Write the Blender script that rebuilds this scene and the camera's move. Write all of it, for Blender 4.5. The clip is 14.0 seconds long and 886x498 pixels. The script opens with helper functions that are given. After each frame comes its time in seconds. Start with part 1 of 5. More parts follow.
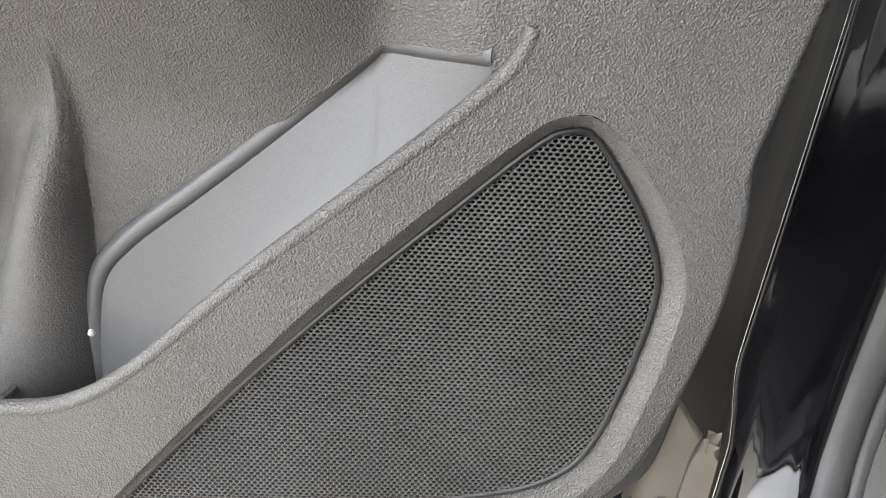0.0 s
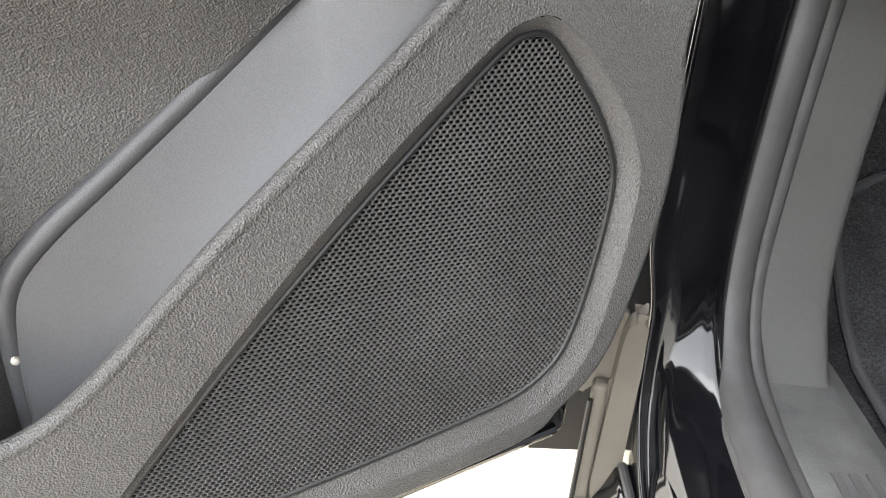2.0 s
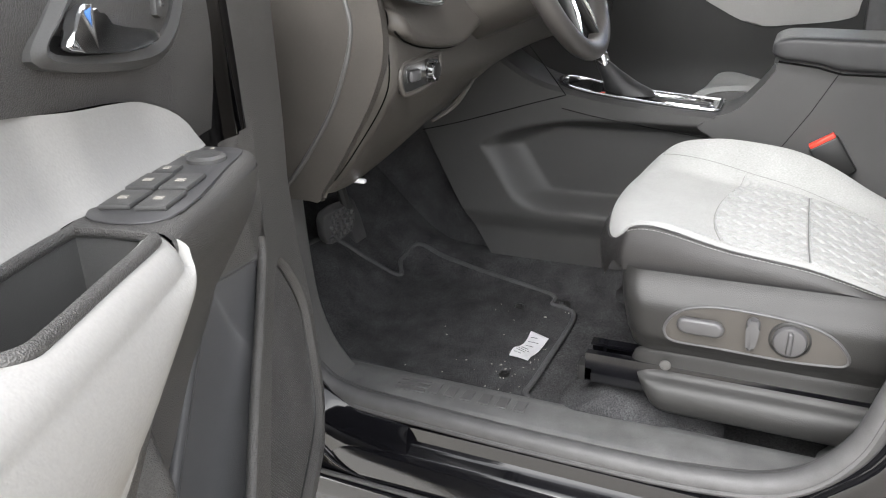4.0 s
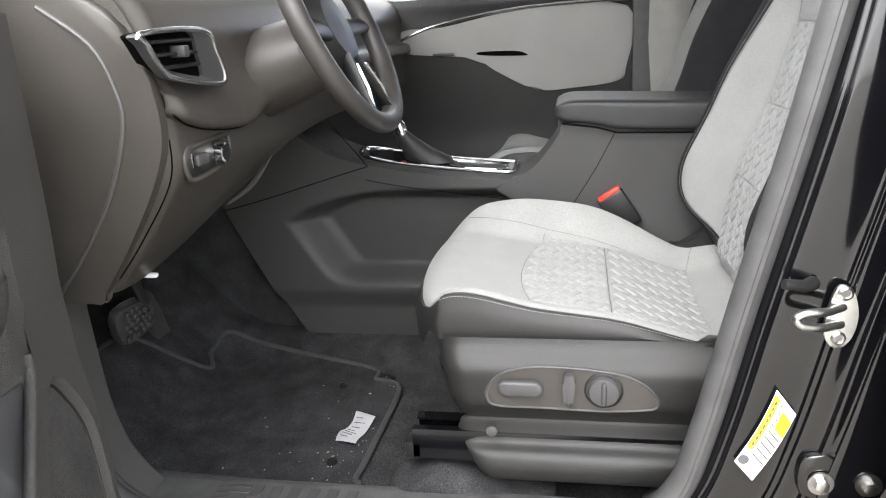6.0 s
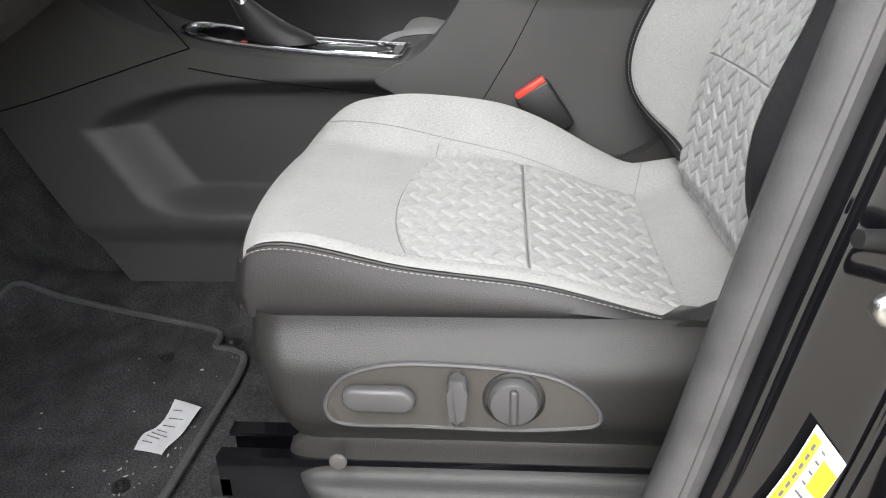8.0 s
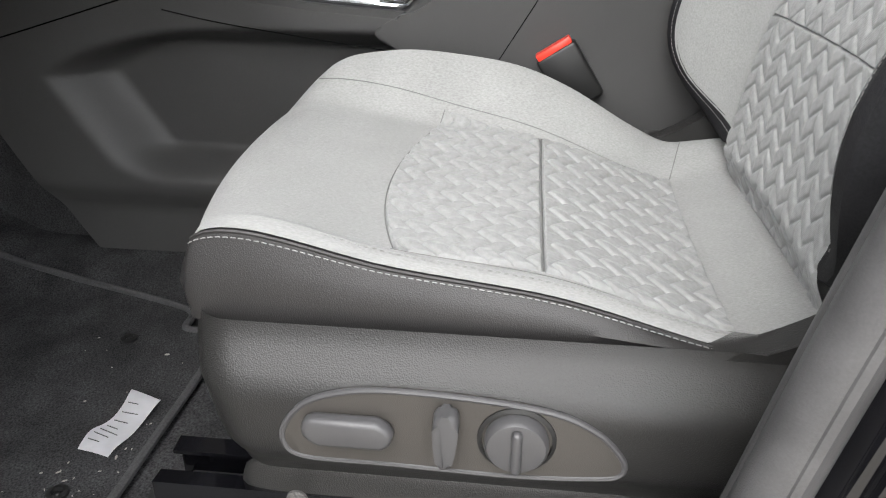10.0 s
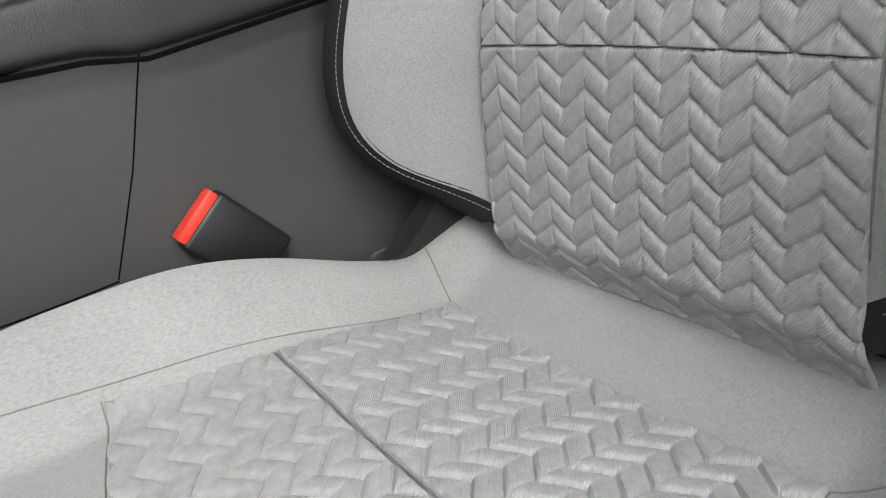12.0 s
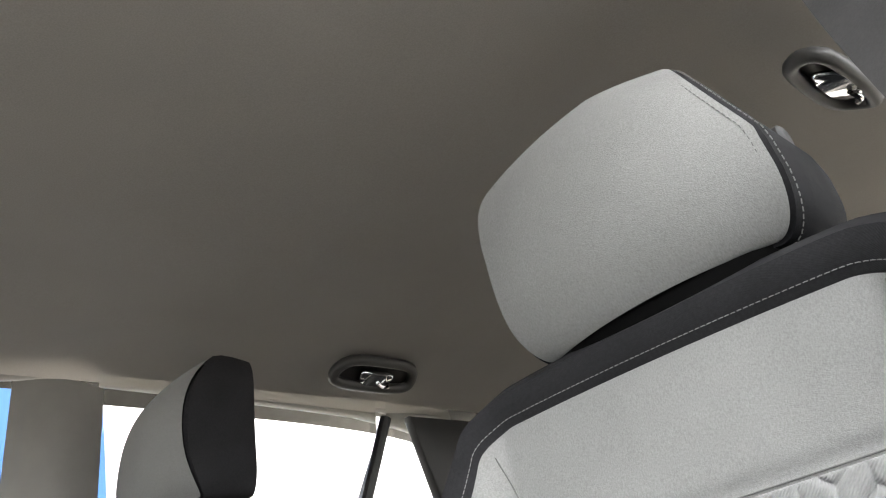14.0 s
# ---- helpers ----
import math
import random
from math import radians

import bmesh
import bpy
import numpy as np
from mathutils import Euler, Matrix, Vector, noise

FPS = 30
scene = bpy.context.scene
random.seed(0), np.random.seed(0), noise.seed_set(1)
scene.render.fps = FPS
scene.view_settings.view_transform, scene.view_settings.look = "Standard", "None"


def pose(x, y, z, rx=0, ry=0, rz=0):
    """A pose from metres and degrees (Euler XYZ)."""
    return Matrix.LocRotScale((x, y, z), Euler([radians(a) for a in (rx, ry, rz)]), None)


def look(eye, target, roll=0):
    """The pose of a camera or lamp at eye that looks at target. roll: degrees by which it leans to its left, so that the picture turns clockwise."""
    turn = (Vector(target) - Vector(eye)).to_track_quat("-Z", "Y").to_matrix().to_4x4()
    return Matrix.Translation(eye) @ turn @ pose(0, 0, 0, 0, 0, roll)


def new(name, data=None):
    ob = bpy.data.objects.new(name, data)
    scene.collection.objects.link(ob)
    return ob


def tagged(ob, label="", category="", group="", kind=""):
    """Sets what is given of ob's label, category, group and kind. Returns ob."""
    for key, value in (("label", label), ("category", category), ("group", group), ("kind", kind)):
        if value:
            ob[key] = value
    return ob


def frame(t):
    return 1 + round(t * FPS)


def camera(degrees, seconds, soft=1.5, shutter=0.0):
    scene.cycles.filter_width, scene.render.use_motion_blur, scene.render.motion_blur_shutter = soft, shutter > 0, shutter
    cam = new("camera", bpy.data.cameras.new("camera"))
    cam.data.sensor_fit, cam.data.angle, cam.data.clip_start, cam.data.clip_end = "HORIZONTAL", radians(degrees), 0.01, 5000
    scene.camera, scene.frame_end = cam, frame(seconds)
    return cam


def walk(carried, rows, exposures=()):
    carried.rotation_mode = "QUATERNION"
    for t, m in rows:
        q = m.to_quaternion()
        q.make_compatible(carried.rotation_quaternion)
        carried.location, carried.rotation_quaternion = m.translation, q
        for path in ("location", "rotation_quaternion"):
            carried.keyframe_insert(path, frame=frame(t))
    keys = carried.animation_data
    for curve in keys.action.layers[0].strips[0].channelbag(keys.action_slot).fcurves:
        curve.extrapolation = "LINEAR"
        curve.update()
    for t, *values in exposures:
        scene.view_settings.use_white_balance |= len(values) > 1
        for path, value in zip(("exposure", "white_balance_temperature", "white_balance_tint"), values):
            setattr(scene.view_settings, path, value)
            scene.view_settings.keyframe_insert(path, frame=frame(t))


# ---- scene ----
cam = camera(61.1, 14.0, 1.1)
PATH = [
    (0, (-0.002, -0.073, 0.915), (-0.564, 1.492, -0.004), 4.66),
    (0.5, (0.011, -0.075, 0.89), (-0.554, 1.436, -0.114), 4.94),
    (1, (0.008, -0.074, 0.888), (-0.538, 1.426, -0.142), 5.63),
    (1.5, (-0.004, -0.075, 0.882), (-0.481, 1.453, -0.141), 5.23),
    (2, (-0.133, -0.095, 0.891), (-0.112, 1.518, -0.112), 2.9),
    (2.3, (-0.229, -0.122, 0.897), (0.07, 1.495, -0.055), 2.34),
    (2.5, (-0.27, -0.157, 0.928), (0.124, 1.414, -0.065), 0.6),
    (3, (-0.514, -0.232, 0.977), (0.325, 1.172, 0.008), -0.02),
    (3.3, (-0.656, -0.267, 1.025), (0.446, 0.98, 0.108), -0.8),
    (3.5, (-0.72, -0.247, 1.055), (0.553, 0.85, 0.169), -0.1),
    (3.8, (-0.803, -0.25, 1.113), (0.701, 0.633, 0.357), -1.03),
    (4, (-0.84, -0.25, 1.157), (0.847, 0.534, 0.423), -1.9),
    (4.2, (-0.864, -0.246, 1.182), (0.892, 0.432, 0.506), -2.2),
    (6.3, (-0.743, -0.263, 1.146), (1.135, 0.066, 0.542), -3),
    (6.5, (-0.686, -0.278, 1.125), (1.184, 0.049, 0.495), -3.4),
    (7, (-0.545, -0.296, 1.084), (1.306, -0.007, 0.385), -3.7),
    (7.5, (-0.415, -0.291, 1.049), (1.423, -0.077, 0.29), -2.7),
    (9.8, (-0.19, -0.292, 0.979), (1.589, -0.149, 0.076), -0.2),
    (10.1, (-0.165, -0.287, 0.986), (1.614, -0.073, 0.099), 0.3),
    (10.5, (-0.113, -0.225, 1.004), (1.659, 0.041, 0.116), -2.2),
    (11, (0.022, -0.14, 1.049), (1.742, -0.081, 0.029), -12.4),
    (11.2, (0.091, -0.127, 1.066), (1.76, -0.259, -0.028), -15.3),
    (11.5, (0.169, -0.128, 1.051), (1.763, -0.539, -0.086), -16.9),
    (11.8, (0.207, -0.167, 1.004), (1.78, -0.893, 0.004), -16.7),
    (12, (0.223, -0.198, 0.98), (1.794, -1.069, 0.1), -16.4),
    (12.2, (0.231, -0.204, 0.962), (1.767, -1.273, 0.258), -14.3),
    (12.5, (0.223, -0.244, 0.922), (1.711, -1.386, 0.616), -11.44),
    (12.8, (0.223, -0.235, 0.91), (1.612, -1.528, 1.011), -7.89),
    (13, (0.234, -0.25, 0.917), (1.572, -1.552, 1.268), -6.95),
    (13.2, (0.246, -0.248, 0.947), (1.524, -1.548, 1.483), -7.19),
    (13.5, (0.261, -0.239, 0.993), (1.479, -1.51, 1.709), -7.66),
    (13.8, (0.263, -0.201, 1.039), (1.437, -1.425, 1.894), -10.26),
    (14, (0.27, -0.172, 1.059), (1.419, -1.364, 1.991), -11.96),
]
# the camera's brightness, higher at the dark door panel
EXPO = [(0.0, 3.5), (0.5, 3.12), (1.0, 2.88), (1.5, 2.95), (2.0, 3.28), (2.5, 3.5), (3.0, 3.6), (3.5, 2.6), (4.2, 2.18), (6.3, 2.02), (7.5, 1.96), (9.8, 1.78), (11.0, 1.70), (12.0, 1.58), (12.5, 2.02), (13.6, 2.15), (14.0, 2.25)]
walk(cam, [(t, look(eye, target, roll)) for t, eye, target, roll in PATH], EXPO)

# ---- world and light: bright, hazy daylight ----
world = bpy.data.worlds.new("sky")
scene.world = world
world.use_nodes = True
wn = world.node_tree
sky = wn.nodes.new("ShaderNodeTexSky")
sky.sky_type, sky.sun_disc = "NISHITA", False
sky.sun_elevation, sky.sun_rotation = radians(48), radians(282)
sky.air_density, sky.dust_density = 1.0, 2.5
grey = wn.nodes.new("ShaderNodeHueSaturation")
grey.inputs["Saturation"].default_value = 0.12
wn.links.new(sky.outputs[0], grey.inputs["Color"])
wn.links.new(grey.outputs[0], wn.nodes["Background"].inputs[0])
wn.nodes["Background"].inputs[1].default_value = 0.215
sun = new("sun", bpy.data.lights.new("sun", "SUN"))
sun.data.energy, sun.data.angle, sun.data.color = 0.42, radians(75), (1.0, 0.99, 0.98)
sun.matrix_world = look((-3.3, 0.5, 4.1), (0.0, 0.0, 0.6))

# ---- materials ----
def mat(name, color, rough=0.5, metal=0.0, spec=0.5, var=0.0, var_scale=20.0, bump=0.0, bump_scale=800.0, kind="noise",
        stretch=(1, 1, 1), coat=0.0, var2=0.0, trans=0.0, ior=1.45, dist=0.001, sheen=0.0):
    """A procedural material: base colour, two scales of variation, and fine relief."""
    m = bpy.data.materials.new(name)
    m.use_nodes = True
    n, l = m.node_tree.nodes, m.node_tree.links
    b = n["Principled BSDF"]
    b.inputs["Base Color"].default_value = (*color, 1)
    b.inputs["Roughness"].default_value, b.inputs["Metallic"].default_value = rough, metal
    b.inputs["Specular IOR Level"].default_value, b.inputs["Coat Weight"].default_value = spec, coat
    b.inputs["Coat Roughness"].default_value = 0.04
    b.inputs["Transmission Weight"].default_value, b.inputs["IOR"].default_value = trans, ior
    b.inputs["Sheen Weight"].default_value = sheen
    co = n.new("ShaderNodeTexCoord")
    mp = n.new("ShaderNodeMapping")
    mp.inputs["Scale"].default_value = stretch
    l.new(co.outputs["Object"], mp.inputs["Vector"])
    if var or var2:
        t1, t2 = n.new("ShaderNodeTexNoise"), n.new("ShaderNodeTexNoise")
        t1.inputs["Scale"].default_value, t1.inputs["Detail"].default_value = var_scale, 4
        t2.inputs["Scale"].default_value, t2.inputs["Detail"].default_value = bump_scale * 0.6, 2
        l.new(co.outputs["Object"], t1.inputs["Vector"])
        l.new(mp.outputs[0], t2.inputs["Vector"])
        s1, s2 = n.new("ShaderNodeMapRange"), n.new("ShaderNodeMapRange")
        for s, t, v in ((s1, t1, var), (s2, t2, var2)):
            s.inputs["From Min"].default_value, s.inputs["From Max"].default_value = 0.3, 0.7
            s.inputs["To Min"].default_value, s.inputs["To Max"].default_value = 1 - v, 1 + v
            l.new(t.outputs["Fac"], s.inputs["Value"])
        mul = n.new("ShaderNodeMath")
        mul.operation = "MULTIPLY"
        l.new(s1.outputs[0], mul.inputs[0])
        l.new(s2.outputs[0], mul.inputs[1])
        sc = n.new("ShaderNodeVectorMath")
        sc.operation = "SCALE"
        sc.inputs[0].default_value = color
        l.new(mul.outputs[0], sc.inputs["Scale"])
        l.new(sc.outputs[0], b.inputs["Base Color"])
    if bump:
        if kind == "voronoi":
            t = n.new("ShaderNodeTexVoronoi")
            t.feature = "SMOOTH_F1"
            t.inputs["Scale"].default_value = bump_scale
            out = t.outputs["Distance"]
        elif kind == "wave":
            t = n.new("ShaderNodeTexWave")
            t.bands_direction = "DIAGONAL"
            t.inputs["Scale"].default_value, t.inputs["Distortion"].default_value = bump_scale, 0.6
            out = t.outputs["Fac"]
        else:
            t = n.new("ShaderNodeTexNoise")
            t.inputs["Scale"].default_value, t.inputs["Detail"].default_value = bump_scale, 3
            out = t.outputs["Fac"]
        l.new(mp.outputs[0], t.inputs["Vector"])
        bp = n.new("ShaderNodeBump")
        bp.inputs["Strength"].default_value, bp.inputs["Distance"].default_value = bump, dist
        l.new(out, bp.inputs["Height"])
        l.new(bp.outputs[0], b.inputs["Normal"])
    return m


PLASTIC = mat("grained charcoal plastic", (0.074, 0.0712, 0.069), 0.40, var=0.12, var_scale=9, bump=1.0, bump_scale=820, kind="voronoi", var2=0.20, dist=0.0010)
SHIELD = mat("grained black-grey seat plastic", (0.020, 0.0196, 0.0192), 0.40, spec=0.38, var=0.08, var_scale=9, bump=0.35, bump_scale=950, kind="voronoi", var2=0.10, dist=0.0009)
LEDGE = mat("smooth satin charcoal plastic", (0.066, 0.066, 0.069), 0.32, var=0.10, var_scale=5, bump=0.35, bump_scale=1300, kind="voronoi", var2=0.10, dist=0.0006)
PLASTIC_SOFT = mat("soft charcoal plastic", (0.074, 0.073, 0.072), 0.39, var=0.1, var_scale=6, bump=0.3, bump_scale=1300, kind="voronoi", var2=0.08, dist=0.0006)
PLASTIC_BROWN = mat("satin brown-grey plastic", (0.048, 0.044, 0.040), 0.38, var=0.10, var_scale=7, bump=0.3, bump_scale=1300, kind="voronoi", var2=0.08, dist=0.0006)
PLASTIC_DARK = mat("smooth black plastic", (0.014, 0.014, 0.014), 0.42, var=0.1, bump=0.1, bump_scale=900)
SATIN = mat("satin grey switch plastic", (0.062, 0.061, 0.063), 0.38, var=0.08, bump=0.1, bump_scale=900)
PAINT = mat("black gloss car paint", (0.004, 0.004, 0.005), 0.10, var=0.2, coat=0.5, spec=0.4)
RUBBER = mat("rubber seal", (0.062, 0.061, 0.062), 0.50, var=0.15, var_scale=30, bump=0.2, bump_scale=900, var2=0.08)
SCUFF = mat("dusty sill plastic", (0.085, 0.085, 0.085), 0.55, var=0.22, var_scale=25, bump=0.4, bump_scale=900, kind="voronoi", var2=0.12, dist=0.0007)
FABRIC = mat("light grey heather cloth", (0.265, 0.266, 0.262), 0.85, spec=0.2, var=0.05, var_scale=14, bump=0.45, bump_scale=1500, stretch=(1, 0.3, 0.6), var2=0.13, sheen=0.15)
QUILT = mat("quilted grey twill", (0.278, 0.281, 0.278), 0.85, spec=0.2, var=0.05, var_scale=14, bump=0.4, bump_scale=260, kind="wave", var2=0.10, sheen=0.15)
CLOTH_DARK = mat("charcoal twill cloth", (0.020, 0.020, 0.022), 0.8, spec=0.25, var=0.15, var_scale=20, bump=0.4, bump_scale=700, kind="wave", var2=0.15)
SIDE_BAND = mat("charcoal leatherette seat band", (0.022, 0.021, 0.021), 0.46, var=0.12, var_scale=12, bump=0.4, bump_scale=1100, kind="voronoi", var2=0.10, dist=0.0007)
THREAD = mat("pale stitching thread", (0.24, 0.24, 0.235), 0.8, var=0.1)
CARPET = mat("black carpet", (0.048, 0.048, 0.050), 0.95, spec=0.05, var=0.3, var_scale=18, bump=1.0, bump_scale=650, var2=0.5, dist=0.003)
BINDING = mat("mat edge binding", (0.055, 0.055, 0.057), 0.85, var=0.15, bump=0.6, bump_scale=600, var2=0.2)
HEADLINER = mat("warm grey headliner cloth", (0.36, 0.345, 0.325), 0.95, spec=0.1, var=0.06, var_scale=3, bump=0.3, bump_scale=900, var2=0.06)
TRIM_GREY = mat("pillar trim plastic", (0.30, 0.29, 0.275), 0.6, var=0.05, bump=0.2, bump_scale=700)
CHROME = mat("chrome", (0.75, 0.76, 0.78), 0.09, metal=1.0, var=0.03)
STEEL = mat("zinc plated steel", (0.48, 0.48, 0.47), 0.33, metal=1.0, var=0.12, var_scale=60, bump=0.15, bump_scale=300)
SILVER = mat("satin silver trim", (0.62, 0.63, 0.64), 0.25, metal=1.0, var=0.04)
BEIGE = mat("pale grey leatherette", (0.31, 0.303, 0.293), 0.5, var=0.05, var_scale=6, bump=0.3, bump_scale=480, kind="voronoi", var2=0.03, dist=0.0008)
LEATHER = mat("black leatherette", (0.024, 0.024, 0.025), 0.42, var=0.12, bump=0.4, bump_scale=1000, kind="voronoi", dist=0.0009)
PAPER = mat("white paper label", (0.86, 0.86, 0.88), 0.7, var=0.06, var_scale=40)
YELLOW = mat("yellow label print", (0.85, 0.60, 0.02), 0.6, var=0.05)
INK = mat("printed ink", (0.10, 0.10, 0.11), 0.7, var=0.1)
CONSOLE = mat("black-grey console plastic", (0.054, 0.0535, 0.053), 0.46, spec=0.35, var=0.1, var_scale=6, bump=0.35, bump_scale=1200, kind="voronoi", var2=0.10, dist=0.0006)
DASH = mat("dark brown-grey dash plastic", (0.058, 0.053, 0.048), 0.36, var=0.12, var_scale=7, bump=0.4, bump_scale=1100, kind="voronoi", var2=0.10, dist=0.0007)
RIM_LEATHER = mat("smooth grey-black wheel leather", (0.045, 0.042, 0.040), 0.36, var=0.10, var_scale=10, bump=0.3, bump_scale=1100, kind="voronoi", dist=0.0006)
RED = mat("red release button", (0.75, 0.05, 0.03), 0.35, var=0.06)
GRILLE = mat("perforated black metal", (0.068, 0.066, 0.064), 0.30, var=0.15, var_scale=12, bump=0.1, bump_scale=900)
VOID = mat("flat black for foam, seams, openings and shade", (0.003, 0.003, 0.003), 0.95, spec=0.08, var=0.3)
GROUND = mat("beige sealed concrete", (0.27, 0.240, 0.190), 0.35, var=0.12, var_scale=2.2, bump=0.12, bump_scale=60, var2=0.05)
STAIN = mat("water stain on concrete", (0.42, 0.34, 0.23), 0.4, var=0.2, var_scale=20)
LINE = mat("pale floor line", (0.80, 0.77, 0.70), 0.5, var=0.1)
GREY_PLASTIC = mat("grey splash guard plastic", (0.16, 0.145, 0.12), 0.5, var=0.1, bump=0.2, bump_scale=300)
GLASS = mat("window glass", (0.95, 0.97, 0.96), 0.02, trans=1.0, ior=1.45)
WHITE_WALL = mat("white painted wall", (0.85, 0.86, 0.86), 0.8, var=0.05, var_scale=1.0, bump=0.2, bump_scale=60)
BLUE_WALL = mat("sky blue painted wall", (0.018, 0.085, 0.26), 0.6, var=0.05, var_scale=1.0, bump=0.2, bump_scale=60)
DUST = mat("pale dust crumbs", (0.34, 0.32, 0.29), 0.9, var=0.2)

# ---- building helpers ----
def part(name, bm, material, parent=None, label="", flip=None, sharp=40):
    """Links a bmesh as one mesh object, under a thing or a part where one is given."""
    if flip:
        for v in bm.verts:
            v.co = flip(v.co)
    bmesh.ops.recalc_face_normals(bm, faces=bm.faces)
    me = bpy.data.meshes.new(name)
    bm.to_mesh(me)
    bm.free()
    me.materials.append(material)
    me.shade_smooth()
    me.set_sharp_from_angle(angle=radians(sharp))
    ob = new(name, me)
    if parent:
        ob.parent = parent
        up, base = parent, Matrix.Identity(4)
        while up:
            base = up.matrix_basis @ base if up.type == "EMPTY" else base
            up = up.parent
        ob.matrix_parent_inverse = base.inverted() if parent.type == "EMPTY" else Matrix.Identity(4)
    if label:
        tagged(ob, label)
    return ob


def thing(name, at, label, category, group="", kind=""):
    ob = new(name)
    ob.empty_display_size = 0.05
    ob.matrix_basis = Matrix.Translation(at)
    return tagged(ob, label, category, group, kind)


def sheet(fn, nu, nv, bm=None):
    """A grid of quads over fn(s, t), with s and t from 0 to 1."""
    bm = bm or bmesh.new()
    vs = [[bm.verts.new(fn(i / nu, j / nv)) for j in range(nv + 1)] for i in range(nu + 1)]
    for i in range(nu):
        for j in range(nv):
            bm.faces.new((vs[i][j], vs[i + 1][j], vs[i + 1][j + 1], vs[i][j + 1]))
    return bm


def loft(rings, bm=None, caps=True, closed=True):
    bm = bm or bmesh.new()
    vs = [[bm.verts.new(p) for p in r] for r in rings]
    n = len(rings[0])
    for a, b in zip(vs, vs[1:]):
        for i in range(n if closed else n - 1):
            bm.faces.new((a[i], a[(i + 1) % n], b[(i + 1) % n], b[i]))
    if caps is True:
        bm.faces.new(vs[0][::-1])
    if caps:
        bm.faces.new(vs[-1])
    return bm


def spline(pts, per=6, closed=False):
    """A smooth line through the points."""
    p = [Vector(q) for q in pts]
    n, out = len(p), []
    for i in range(n if closed else n - 1):
        a, b, c, d = (p[(i + k) % n] if closed else p[min(max(i + k, 0), n - 1)] for k in (-1, 0, 1, 2))
        for j in range(per):
            t = j / per
            out.append(0.5 * (2 * b + (c - a) * t + (2 * a - 5 * b + 4 * c - d) * t * t + (3 * b - a - 3 * c + d) * t ** 3))
    return out if closed else out + [p[-1]]


def tube(pts, r, n=8, bm=None, closed=False, flat=1.0):
    """A round bar along a line; r is one radius or one for each point."""
    bm = bm or bmesh.new()
    p = [Vector(q) for q in pts]
    m, rings, side = len(p), [], None
    for i in range(m):
        a, b = (p[i - 1], p[(i + 1) % m]) if closed else (p[max(i - 1, 0)], p[min(i + 1, m - 1)])
        d = (b - a).normalized()
        if side is None:
            side = d.orthogonal().normalized()
        side = (side - d * side.dot(d)).normalized()
        up = d.cross(side)
        rad = r[i] if isinstance(r, (list, tuple)) else r
        rings.append([p[i] + rad * (math.cos(2 * math.pi * k / n) * side + flat * math.sin(2 * math.pi * k / n) * up) for k in range(n)])
    if closed:
        rings.append(rings[0])
    return loft(rings, bm, caps=not closed)


def block(x0, x1, y0, y1, z0, z1, bevel=0.003, seg=2, bm=None):
    bm = bm or bmesh.new()
    made = bmesh.ops.create_cube(bm, size=1, matrix=Matrix.Translation(((x0 + x1) / 2, (y0 + y1) / 2, (z0 + z1) / 2))
                                 @ Matrix.Diagonal((abs(x1 - x0), abs(y1 - y0), abs(z1 - z0), 1)))
    if bevel:
        edges = list({e for v in made["verts"] for e in v.link_edges})
        bmesh.ops.bevel(bm, geom=edges, offset=bevel, segments=seg, affect="EDGES", profile=0.5)
    return bm


def slab(outline, depth, bevel=0.0, seg=2, bm=None):
    """A plate: a closed outline of 3D points, drawn out along the vector depth, with rounded edges."""
    bm = bm or bmesh.new()
    d = Vector(depth)
    a = [bm.verts.new(p) for p in outline]
    b = [bm.verts.new(Vector(p) + d) for p in outline]
    n = len(a)
    f0, f1 = bm.faces.new(a[::-1]), bm.faces.new(b)
    for i in range(n):
        bm.faces.new((a[i], a[(i + 1) % n], b[(i + 1) % n], b[i]))
    if bevel:
        edges = [e for f in (f0, f1) for e in f.edges]
        bmesh.ops.bevel(bm, geom=edges, offset=bevel, segments=seg, affect="EDGES", profile=0.5)
    bmesh.ops.triangulate(bm, faces=[f for f in bm.faces if len(f.verts) > 8])
    return bm


def lathe(profile, centre, axis, n=24, bm=None):
    """Rings of (radius, height) round an axis through centre."""
    ax = Vector(axis).normalized()
    s = ax.orthogonal().normalized()
    u = ax.cross(s)
    rings = [[Vector(centre) + ax * h + r * (math.cos(2 * math.pi * k / n) * s + math.sin(2 * math.pi * k / n) * u) for k in range(n)] for r, h in profile]
    return loft(rings, bm)


def lerp(x, pts):
    """Smooth interpolation in a table of (x, value), x rising."""
    if x <= pts[0][0]:
        return pts[0][1]
    for i in range(len(pts) - 1):
        (a, u), (b, v) = pts[i], pts[i + 1]
        if x <= b:
            h = b - a
            m0 = (v - pts[i - 1][1]) / (b - pts[i - 1][0]) if i else (v - u) / h
            m1 = (pts[i + 2][1] - u) / (pts[i + 2][0] - a) if i + 2 < len(pts) else (v - u) / h
            t = (x - a) / h
            return ((2 * t ** 3 - 3 * t * t + 1) * u + (t ** 3 - 2 * t * t + t) * h * m0 + (3 * t * t - 2 * t ** 3) * v + (t ** 3 - t * t) * h * m1)
    return pts[-1][1]


def ease(a, b, x):
    t = min(max((x - a) / (b - a), 0), 1)
    return t * t * (3 - 2 * t)


